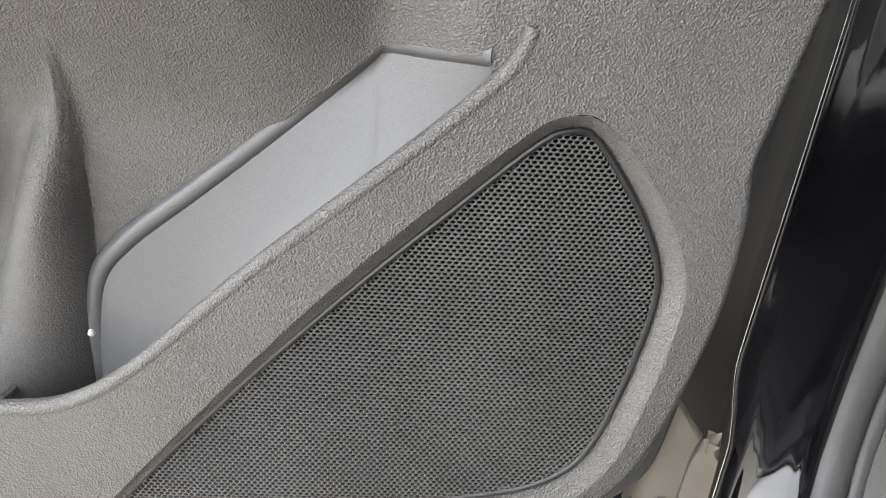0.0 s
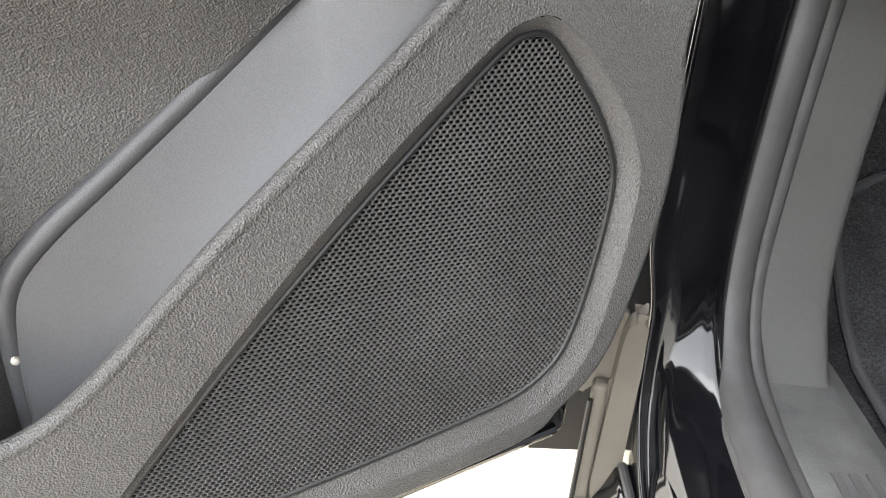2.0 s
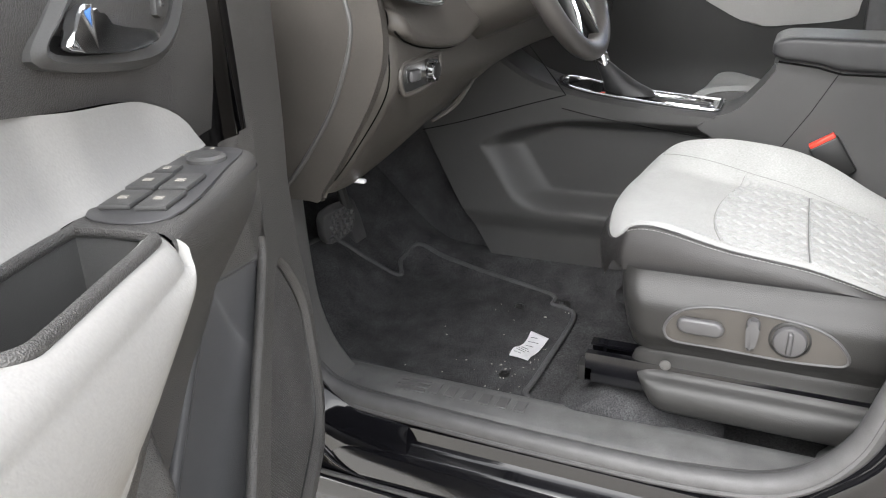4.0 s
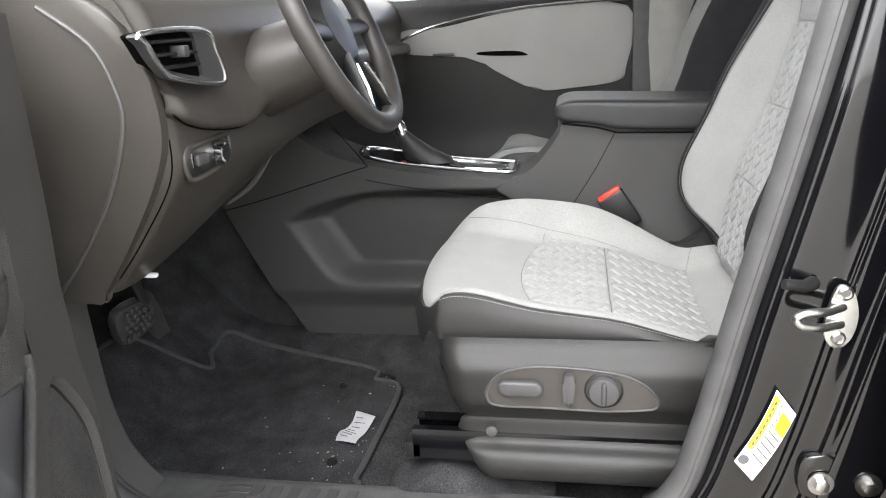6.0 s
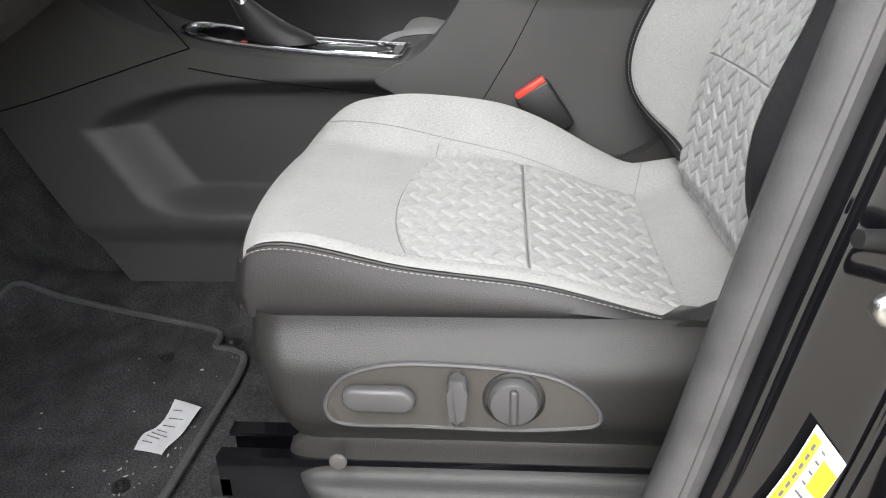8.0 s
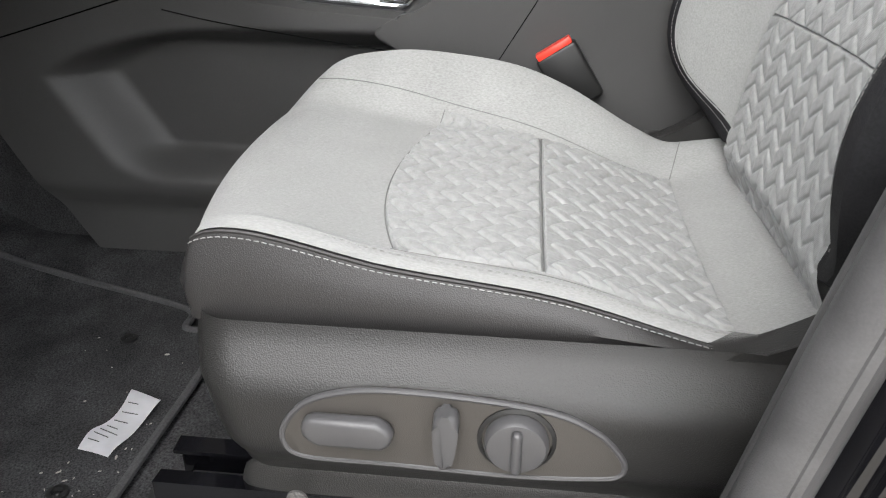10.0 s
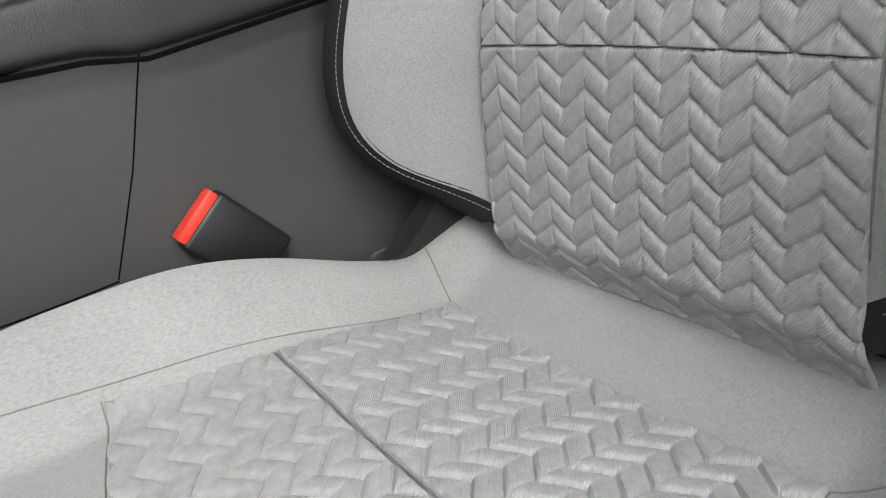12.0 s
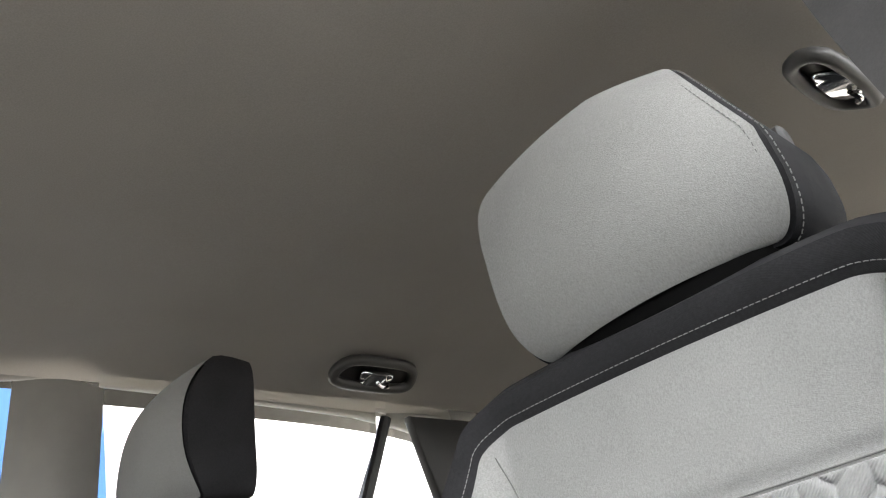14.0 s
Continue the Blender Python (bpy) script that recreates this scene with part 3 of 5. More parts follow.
def carpet_z(x, y):
    return 0.350 + 0.30 * ease(0.52, 0.95, y) + 0.05 * ease(0.80, 0.90, x)
structure("floor", sheet(lambda s, t: Vector((0.29 + 1.36 * s, -1.9 + 2.9 * t, carpet_z(0.29 + 1.36 * s, -1.9 + 2.9 * t))), 30, 60), CARPET, "black carpet on the car's floor", "carpet")
# floor mat
def mat_z(x, y):
    return carpet_z(x, y) + 0.012
outline = spline([(0.325, 0.16, 0), (0.34, 0.60, 0), (0.37, 0.72, 0), (0.60, 0.74, 0), (0.68, 0.66, 0), (0.72, 0.60, 0), (0.78, 0.625, 0), (0.86, 0.60, 0), (0.84, 0.42, 0), (0.80, 0.225, 0), (0.745, 0.20, 0), (0.735, 0.165, 0), (0.69, 0.135, 0), (0.50, 0.135, 0), (0.36, 0.14, 0)], 6, True)
mat_ob = thing("floor_mat", (0.55, 0.35, 0.36), "black carpet floor mat with grey bound edge", "floor mat")
bm = bmesh.new()
vs = [bm.verts.new((p.x, p.y, 0)) for p in outline]
bm.faces.new(vs)
bmesh.ops.triangulate(bm, faces=bm.faces[:])
bmesh.ops.subdivide_edges(bm, edges=bm.edges[:], cuts=3, use_grid_fill=True)
for v in bm.verts:
    v.co.z = mat_z(v.co.x, v.co.y)
part("mat_surface", bm, CARPET, mat_ob)
part("binding", tube([Vector((p.x, p.y, mat_z(p.x, p.y))) for p in outline], 0.006, 8, closed=True), BINDING, mat_ob, "grey edge binding")
for x, y in ((0.705, 0.270), (0.40, 0.20)):
    part("eyelet", lathe([(0.012, 0), (0.012, 0.004), (0.007, 0.005), (0.006, 0.0), (0.003, 0.003), (0.001, 0.003)], (x, y, mat_z(x, y)), (0, 0, 1), 20), PLASTIC_DARK, mat_ob, "black plastic mat fastener")
peg = thing("mat_peg", (0.775, 0.185, 0.352), "black round carpet peg", "peg")
part("disc", lathe([(0.020, 0), (0.020, 0.003), (0.008, 0.005), (0.006, 0.010), (0.001, 0.010)], (0.775, 0.185, carpet_z(0.775, 0.185)), (0, 0, 1), 24), PLASTIC_DARK, peg)
# paper tag on the mat
tag = thing("paper_tag", (0.52, 0.2, 0.37), "crumpled white paper tag lying on the mat", "tag")
def tag_pt(s, t):
    p = Vector((0.464, 0.212, 0)) * (1 - s) + Vector((0.576, 0.199, 0)) * s + Vector((-0.012, -0.045, 0)) * t + Vector((0.004 * math.sin(s * 9), 0.003 * math.sin(s * 7), 0))
    return Vector((p.x, p.y, mat_z(p.x, p.y) + 0.008 + 0.003 * math.sin(s * 8 + t * 2)))
bm = sheet(tag_pt, 20, 6)
bmesh.ops.solidify(bm, geom=bm.faces[:], thickness=0.0006)
tp = part("paper", bm, PAPER, tag)
bm = bmesh.new()
for i in range(7):
    s = 0.12 + 0.11 * i
    q = [tag_pt(s, 0.15) + Vector((0, 0, 0.0012)), tag_pt(s, 0.5 + 0.3 * ((i * 7) % 3) / 3) + Vector((0, 0, 0.0012))]
    tube(q, 0.0006, 4, bm)
part("print", bm, INK, tp, "unreadable grey print")

# dust on the mat
rng = random.Random(7)
bm = bmesh.new()
for i in range(48):
    if i < 34:
        x, y = rng.uniform(0.34, 0.72), 0.15 + 0.30 * rng.random() ** 1.6
    else:
        x, y = 0.40 + rng.gauss(0, 0.025), 0.20 + rng.gauss(0, 0.025)
    r = rng.uniform(0.0005, 0.0012) * (1.7 if i % 12 == 0 else 1.0)
    a = rng.uniform(0, 3.1)
    d = Vector((math.cos(a), math.sin(a), 0)) * r * rng.uniform(1.0, 2.6)
    c = Vector((x, y, mat_z(x, y) + 0.0012))
    tube([c - d, c, c + d], [r * 0.6, r, r * 0.5], 5, bm)
dust = part("dust_specks", bm, DUST)
tagged(dust, "pale dust specks scattered on the black mat", "dust", kind="stuff")

# pedals
brake = thing("brake_pedal", (0.60, 0.66, 0.57), "black rubber brake pedal with a diamond tread", "pedal")
bm = slab(spline([(0.520, 0.675, 0.540), (0.500, 0.668, 0.590), (0.520, 0.665, 0.614), (0.612, 0.665, 0.606), (0.636, 0.668, 0.590), (0.640, 0.675, 0.545), (0.622, 0.677, 0.530), (0.545, 0.677, 0.530)], 3, True), (0, 0.022, 0.008), 0.005, 2)
pad_ob = part("pad", bm, RUBBER, brake)
bm = bmesh.new()
for i in range(5):
    for j in range(5):
        x, z = 0.532 + 0.02 * i + 0.01 * (j % 2), 0.545 + 0.014 * j
        if x < 0.63:
            block(x - 0.006, x + 0.006, 0.661 - (z - 0.6) * 0.1, 0.670 - (z - 0.6) * 0.1, z - 0.006, z + 0.006, 0.002, 1, bm)
part("tread", bm, RUBBER, pad_ob)
part("arm", tube([(0.60, 0.665, 0.60), (0.60, 0.70, 0.72), (0.59, 0.70, 0.90)], 0.012, 8), PLASTIC_DARK, brake)
gas = thing("accelerator_pedal", (0.72, 0.72, 0.50), "black accelerator pedal on the carpet", "pedal")
part("pad", slab(spline([(0.70, 0.70, 0.44), (0.695, 0.73, 0.57), (0.74, 0.73, 0.57), (0.745, 0.70, 0.44)], 3, True), (0, 0.02, 0.004), 0.005, 2), RUBBER, gas)

# centre console
console = thing("centre_console", (CAR, 0.1, 0.36), "charcoal plastic centre console with chrome trimmed shifter plate", "console")
def con_z(y):
    return lerp(y, [(-0.30, 0.795), (-0.12, 0.808), (0.05, 0.822), (0.20, 0.845), (0.32, 0.88), (0.48, 0.99), (0.62, 1.10)])
def con_side(s, t):
    y = -0.80 + (min(0.395 + 0.36 * t + 0.05 * t * t, 0.72) + 0.80) * s
    z0, z1 = 0.352, con_z(y)
    z = z0 + (z1 - z0) * t
    x = 0.888 + 0.012 * (1 - t)
    # long hollow in the side
    y0 = 0.43 - 0.63 * (0.70 - z) if z < 0.70 else 0.43 - 0.9 * (z - 0.70) - 22 * (z - 0.70) ** 2
    e = ease(0.535, 0.585, z) * ease(0.785, 0.745, z) * ease(y0 + 0.02, y0 - 0.09, y)
    x += 0.065 * e
    x += 0.020 * ease(0.53, 0.47, z)
    x += 0.016 * ease(0.985, 1.0, t)
    return Vector((x, y, z))
part("side_panel", sheet(con_side, 240, 110), CONSOLE, console, "charcoal side panel with a long hollow")
bm = sheet(con_side, 60, 30)
bm.transform(Matrix.Translation((2 * CAR, 0, 0)) @ Matrix.Diagonal((-1, 1, 1, 1)))
part("side_panel", bm, CONSOLE, console)
def con_top(s, t):
    y = -0.30 + 0.98 * s
    x = 0.903 + (2 * CAR - 2 * 0.903) * t
    return Vector((x, y, con_z(y) - 0.001 + 0.003 * math.sin(math.pi * t)))
part("top_panel", sheet(con_top, 50, 12), CONSOLE, console)
part("seam", tube([Vector((0.8875 - 0.0016 * ease(-0.06, -0.10, y), y, con_z(y) - 0.045 - 0.012 * ease(0.1, -0.25, y))) for y in [-0.25 + 0.02 * i for i in range(25)]], 0.0009, 5), VOID, console)
part("seam", tube(spline([(0.8865, 0.222, 0.838), (0.8865, 0.30, 0.816), (0.888, 0.37, 0.795), (0.890, 0.50, 0.757), (0.892, 0.60, 0.732)], 6), 0.0011, 5), VOID, console)
part("seam", tube(spline([(0.8865, 0.222, 0.838), (0.886, 0.25, 0.874), (0.886, 0.277, 0.907), (0.888, 0.328, 0.968), (0.89, 0.36, 1.0)], 6), 0.0011, 5), VOID, console)
part("seam", tube([(0.8860, -0.25, 0.743), (0.8860, -0.30, 0.825), (0.8860, -0.344, 0.911)], 0.0008, 5), VOID, console)
structure("tunnel_carpet", sheet(lambda s, t: Vector((0.962, 0.10 + 0.85 * s, 0.355 + 0.42 * t)), 6, 6), CARPET, "black carpet on the tunnel side", "carpet")
# storage box under the armrest
o = spline([(0.8862, y, z) for y, z in ((-0.085, 0.770), (-0.105, 0.801), (-0.135, 0.812), (-0.165, 0.832), (-0.200, 0.874), (-0.228, 0.912), (-0.27, 0.928), (-0.80, 0.93), (-0.85, 0.36), (-0.25, 0.70))], 6, True)
part("storage_box", slab(o, (2 * (CAR - 0.8862), 0, 0), 0.006, 3), CONSOLE, console, "charcoal storage box")
def lid(s, t):
    """The padded lid: a rounded section drawn back from a rounded nose."""
    y = -0.212 - 0.54 * t ** 1.6
    nose = math.sqrt(max(1 - (1 - min((-0.212 - y) / 0.034, 1)) ** 2, 0))
    top = lerp(-y, [(0.212, 0.974), (0.26, 0.978), (0.40, 0.974), (0.75, 0.963)])
    low = lerp(-y, [(0.212, 0.932), (0.30, 0.922), (0.345, 0.910), (0.60, 0.905), (0.75, 0.908)])
    q = 2 * math.pi * s
    c, d = math.cos(q), math.sin(q)
    half = 0.107 * (0.90 + 0.10 * nose)
    x = CAR + half * abs(c) ** 0.16 * (1 if c > 0 else -1)
    lift = abs(d) ** 0.34 * (1 if d > 0 else -1)
    z = (top + low) / 2 + (top - low) / 2 * lift * (0.35 + 0.65 * nose)
    return Vector((x, y, z))
part("armrest_lid", loft([[lid(i / 72, j / 40) for i in range(72)] for j in range(41)]), LEATHER, console, "padded black leatherette armrest lid")
# black bar along the lid's lower edge, standing in for the lid's shadow
part("lid_shade", tube([(0.8672, -0.226, 0.929), (0.8672, -0.30, 0.919), (0.8672, -0.345, 0.9065), (0.8672, -0.60, 0.9015), (0.8672, -0.75, 0.9045)], 0.0024, 6), VOID, console)
# shifter plate
def plate(pts, lift):
    return [Vector((x, y, con_z(y) + lift)) for x, y in pts]
rim = spline([(x, y, 0) for x, y in ((0.918, 0.235), (0.913, 0.10), (0.915, -0.09), (0.925, -0.112), (0.945, -0.115), (1.04, -0.112), (1.055, -0.09), (1.05, 0.12), (1.03, 0.25))], 6, True)
part("shifter_plate", slab([Vector((p.x, p.y, con_z(p.y) + 0.001)) for p in rim], (0, 0, 0.003), 0.001), SILVER, console, "satin silver shifter plate")
inset = [Vector((0.982 + (p.x - 0.982) * 0.80, 0.062 + (p.y - 0.062) * 0.90, 0)) for p in rim]
part("plate_inset", slab([Vector((p.x, p.y, con_z(p.y) + 0.0035)) for p in inset], (0, 0, 0.0016), 0.0005), PAINT, console, "gloss black inset round the lever")
part("plate_trim", tube([Vector((p.x, p.y, con_z(p.y) + 0.004)) for p in rim], 0.0035, 8, closed=True, flat=1.6), CHROME, console, "chrome edge trim")
tray = spline([(x, y, 0) for x, y in ((0.935, 0.03), (0.935, -0.085), (0.985, -0.09), (0.985, 0.02))], 4, True)
part("key_tray", slab([Vector((p.x, p.y, con_z(p.y) + 0.0045)) for p in tray], (0, 0, 0.002), 0.0006), PLASTIC_DARK, console)
part("tray_trim", tube([Vector((p.x, p.y, con_z(p.y) + 0.006)) for p in tray], 0.0028, 8, closed=True), CHROME, console)
bay = spline([(x, y, 0) for x, y in ((1.0, 0.06), (1.0, -0.06), (1.03, -0.06), (1.03, 0.06))], 4, True)
part("button_bay", tube([Vector((p.x, p.y, con_z(p.y) + 0.006)) for p in bay], 0.003, 8, closed=True), CHROME, console)
part("gate_light", block(0.927, 0.935, 0.140, 0.150, con_z(0.145) + 0.003, con_z(0.145) + 0.007, 0.001), RED, console, "red gear indicator")
# gear lever
lever = thing("gear_lever", (0.975, 0.10, 0.83), "chrome and black gear lever with a leather boot", "gear lever")
base = [Vector((0.972 + 0.030 * math.cos(a), 0.085 + 0.055 * math.sin(a), con_z(0.085) + 0.004)) for a in [2 * math.pi * k / 20 for k in range(20)]]
rings = []
for g, dy, dz in ((1.0, 0, 0), (1.05, 0.01, 0.012), (0.75, 0.03, 0.03), (0.5, 0.055, 0.055), (0.32, 0.075, 0.078)):
    rings.append([Vector((0.972 + (p.x - 0.972) * g, 0.085 + (p.y - 0.085) * g + dy, con_z(0.085) + 0.004 + dz)) for p in base])
part("boot", loft(rings), LEATHER, lever, "wrinkled black leather boot")
part("shaft", tube(spline([(0.972, 0.150, 0.895), (0.972, 0.175, 0.95), (0.972, 0.195, 0.99)], 4), [0.012 + 0.004 * math.sin(i) ** 2 for i in range(9)], 12), CHROME, lever, "chrome lever neck")
part("knob", lathe([(0.012, -0.02), (0.022, -0.005), (0.027, 0.02), (0.026, 0.045), (0.018, 0.06), (0.002, 0.064)], (0.972, 0.195, 0.985), (0, 0.3, 1), 20), LEATHER, lever)

# dash
dash = thing("dashboard", (CAR, 0.5, 0.85), "charcoal plastic dashboard with silver ringed vent", "dashboard")
def dash_lip(x):
    """The dash front's lower edge: how far forward, and its height."""
    return lerp(x, [(0.17, 0.432), (0.26, 0.42), (0.44, 0.385), (0.9, 0.38)]), lerp(x, [(0.17, 0.785), (0.26, 0.79), (0.44, 0.845), (0.60, 0.872), (0.75, 0.908), (0.90, 0.95)])
def brow(x):
    """The height of the lip under the dash's upper half."""
    return lerp(x, [(0.17, 1.058), (0.18, 1.052), (0.203, 1.039), (0.267, 1.022), (0.366, 1.010), (0.419, 1.013), (0.47, 1.028), (0.56, 1.05), (1.8, 1.06)])
def dash_pt(s, t):
    x = 0.17 + (1.78 - 0.17) * t ** 1.4
    yl, zl = dash_lip(x)
    zb = brow(x)
    prof = [(yl + 0.04, zl + 0.012), (yl + 0.008, zl - 0.002), (yl - 0.006, zl + 0.010), (yl * 0.55 + 0.30 * 0.45 - 0.006, zl * 0.55 + 0.965 * 0.45), (0.304, 0.960), (0.298, zb - 0.008), (0.292, zb - 0.004), (0.279, zb - 0.001), (0.275, zb + 0.009), (0.281, zb + 0.026), (0.304, 1.098), (0.308, 1.17), (0.37, 1.225), (0.60, 1.24), (0.95, 1.16)]
    n = len(prof) - 1
    y = lerp(s, [(i / n, p[0]) for i, p in enumerate(prof)])
    z = lerp(s, [(i / n, p[1]) for i, p in enumerate(prof)])
    edge = ease(0.035, 0.0, x - 0.17)
    return Vector((x, y + 0.02 * edge * edge, z))
part("dash_shell", sheet(dash_pt, 128, 110), DASH, dash, "brown-grey moulded dash front")
# dash end and under panel
part("dash_end", slab(spline([(0.155, 0.455, 0.785), (0.155, 0.440, 0.782), (0.155, 0.380, 0.862), (0.155, 0.318, 0.965), (0.155, 0.298, 1.045), (0.155, 0.325, 1.15), (0.155, 0.42, 1.22), (0.155, 0.75, 1.22), (0.155, 0.75, 0.80)], 4, True), (0.018, 0, 0), 0.007, 3), DASH, dash, "brown-grey dash end panel")
part("end_seam", tube(spline([(0.1545, 0.51, 0.786), (0.1545, 0.457, 0.846), (0.1545, 0.392, 0.941), (0.1545, 0.354, 1.037), (0.1545, 0.357, 1.093), (0.1545, 0.383, 1.149), (0.1545, 0.45, 1.20)], 6), 0.004, 8), PLASTIC_SOFT, dash)
part("seam", tube([Vector((x, 0.289, brow(x) - 0.004)) for x in [0.176 + 0.014 * i for i in range(22)]], 0.0018, 6), VOID, dash)
column_t = ((0.184 - 0.17) / 1.61) ** (1 / 1.4)
part("seam", tube([dash_pt(k / 100, column_t) + Vector((0, -0.0004, 0)) for k in range(16, 34)], 0.0012, 6), VOID, dash)
part("knee_edge", tube(spline([(0.63, 0.335, 0.935), (0.56, 0.334, 0.905), (0.49, 0.336, 0.880), (0.41, 0.345, 0.866)], 6), [0.002 + 0.003 * math.sin(math.pi * i / 18) for i in range(19)], 8), DASH, dash)
part("under_panel", sheet(lambda s, t: Vector((0.18 + 0.70 * s, dash_lip(0.18 + 0.70 * s)[0] + 0.02 + 0.40 * t, dash_lip(0.18 + 0.70 * s)[1] + 0.012 + 0.04 * t)), 16, 10), PLASTIC_DARK, dash)
part("bonnet_release", block(0.256, 0.266, 0.408, 0.43, 0.783, 0.790, 0.002), PAPER, dash, "pale bonnet release tab")
# lamp switch
bezel = spline([(x, 0.2985, z) for x, z in ((0.203, 0.980), (0.210, 0.992), (0.232, 0.998), (0.340, 1.000), (0.352, 0.992), (0.350, 0.974), (0.338, 0.960), (0.300, 0.952), (0.226, 0.949), (0.208, 0.960))], 5, True)
sw = part("lamp_panel", slab(bezel, (0, 0.02, 0), 0.001), PLASTIC_DARK, dash, "dark lamp switch panel")
part("bezel", tube(bezel, 0.0045, 10, closed=True), DASH, sw, "rounded bezel round the lamp switch")
part("lamp_switch", lathe([(0.019, 0), (0.019, 0.008), (0.0165, 0.010), (0.0155, 0.018), (0.012, 0.0195), (0.001, 0.020)], (0.300, 0.299, 0.977), (0.0, -1, 0.0), 28), CHROME, sw, "chrome ringed rotary lamp switch")
for q in range(10):
    d = Vector((math.cos(q * 0.628), 0, math.sin(q * 0.628)))
    part("knob_rib", tube([Vector((0.300, 0.290, 0.977)) + d * 0.0178, Vector((0.300, 0.281, 0.977)) + d * 0.0165], 0.0018, 6), PLASTIC_DARK, sw)
part("dial_face", lathe([(0.0125, 0), (0.0125, 0.0008), (0.001, 0.001)], (0.300, 0.2795, 0.977), (0, -1, 0), 20), PLASTIC_DARK, sw)
part("dimmer", block(0.228, 0.262, 0.288, 0.299, 0.967, 0.986, 0.005), SATIN, sw)
part("dimmer_mark", block(0.221, 0.2235, 0.2955, 0.2985, 0.968, 0.988, 0.0005), SILVER, sw)
# air vent
vent_hole = [(0.133, 1.16), (0.136, 1.146), (0.160, 1.117), (0.180, 1.109), (0.256, 1.096), (0.265, 1.103), (0.258, 1.125), (0.242, 1.16)]
vent_out = [(0.110, 1.16), (0.116, 1.144), (0.146, 1.113), (0.176, 1.099), (0.302, 1.081), (0.324, 1.092), (0.308, 1.126), (0.272, 1.16)]
vent = part("vent", slab(spline([(x, 0.288, z) for x, z in vent_hole], 4, True), (0, 0.03, 0), 0.001), VOID, dash, "dark vent opening")
hole, rim_out = spline([(x, 0.283, z) for x, z in vent_hole], 5, True), spline([(x, 0.277, z) for x, z in vent_out], 5, True)
part("vent_ring", loft([[p + Vector((0, 0.012, 0)) for p in hole], hole, [p.lerp(q, 0.6) + Vector((0, -0.002, 0)) for p, q in zip(hole, rim_out)], rim_out, [q + Vector((0, 0.016, 0)) for q in rim_out]], caps=False), SATIN, vent, "grey vent surround")
part("ring_edge", tube(rim_out, 0.0040, 10, closed=True), SILVER, vent, "satin silver vent edge")
for i in range(3):
    part("slat", block(0.150 - 0.008 * i, 0.256 - 0.006 * i, 0.277, 0.297, 1.112 + 0.017 * i, 1.117 + 0.017 * i, 0.002), PLASTIC_DARK, vent)
part("vent_tab", block(0.190, 0.206, 0.266, 0.290, 1.126, 1.142, 0.003), SATIN, vent)
# steering wheel
wheel = thing("steering_wheel", (0.56, 0.12, 1.12), "black leather steering wheel with silver spoke trim", "steering wheel")
wc, wt = Vector((0.55, 0.158, 1.155)), radians(24)
wx, wy, wz = Vector((1, 0, 0)), Vector((0, math.sin(wt), math.cos(wt))), Vector((0, -math.cos(wt), math.sin(wt)))
ring = [wc + 0.186 * (math.cos(a) * wx + math.sin(a) * wy) for a in [2 * math.pi * k / 64 for k in range(64)]]
part("rim", tube(ring, 0.0180, 16, closed=True, flat=1.15), RIM_LEATHER, wheel, "black leather rim")
part("hub", lathe([(0.03, -0.06), (0.075, -0.05), (0.08, -0.01), (0.06, 0.012), (0.002, 0.018)], wc - wz * 0.01, wz, 28), PLASTIC_DARK, wheel)
for a0 in (0, 180, 250, 290):
    a = radians(a0)
    d = math.cos(a) * wx + math.sin(a) * wy
    part("spoke", tube([wc + d * 0.06 - wz * 0.012, wc + d * 0.13 - wz * 0.006, wc + d * 0.18], [0.024, 0.018, 0.014], 10, flat=0.5), PLASTIC_DARK, wheel)
    if a0 > 180:
        part("spoke_trim", tube([wc + d * 0.08 + wz * 0.004, wc + d * 0.13 + wz * 0.008, wc + d * 0.168 + wz * 0.004], 0.007, 8, flat=0.6), SILVER, wheel, "silver spoke trim")
column = part("column_shroud", loft([[Vector((0.55, 0.17, 1.12)) + Vector((0.075 * math.cos(a), 0, 0.07 * math.sin(a))) for a in [2 * math.pi * k / 20 for k in range(20)]],
                                     [Vector((0.55, 0.40, 1.05)) + Vector((0.10 * math.cos(a), 0, 0.09 * math.sin(a))) for a in [2 * math.pi * k / 20 for k in range(20)]]]), PLASTIC_BROWN, dash, "brown-grey steering column shroud")
part("stalk", tube([(0.50, 0.20, 1.11), (0.42, 0.17, 1.12), (0.37, 0.16, 1.125)], [0.008, 0.009, 0.012], 10), PLASTIC_DARK, column)

# ---- sill, body side, pillars ----
def along(name, prof, y0, y1, material, label, category, n=24, bow=None):
    """A moulding: a cross-section of (x, z) drawn along the car."""
    def fn(s, t):
        k = t * (len(prof) - 1)
        i = min(int(k), len(prof) - 2)
        f = k - i
        x = prof[i][0] * (1 - f) + prof[i + 1][0] * f
        z = prof[i][1] * (1 - f) + prof[i + 1][1] * f
        return Vector((x, y0 + (y1 - y0) * s, z))
    return structure(name, sheet(fn, n, 4 * (len(prof) - 1)), material, label, category)

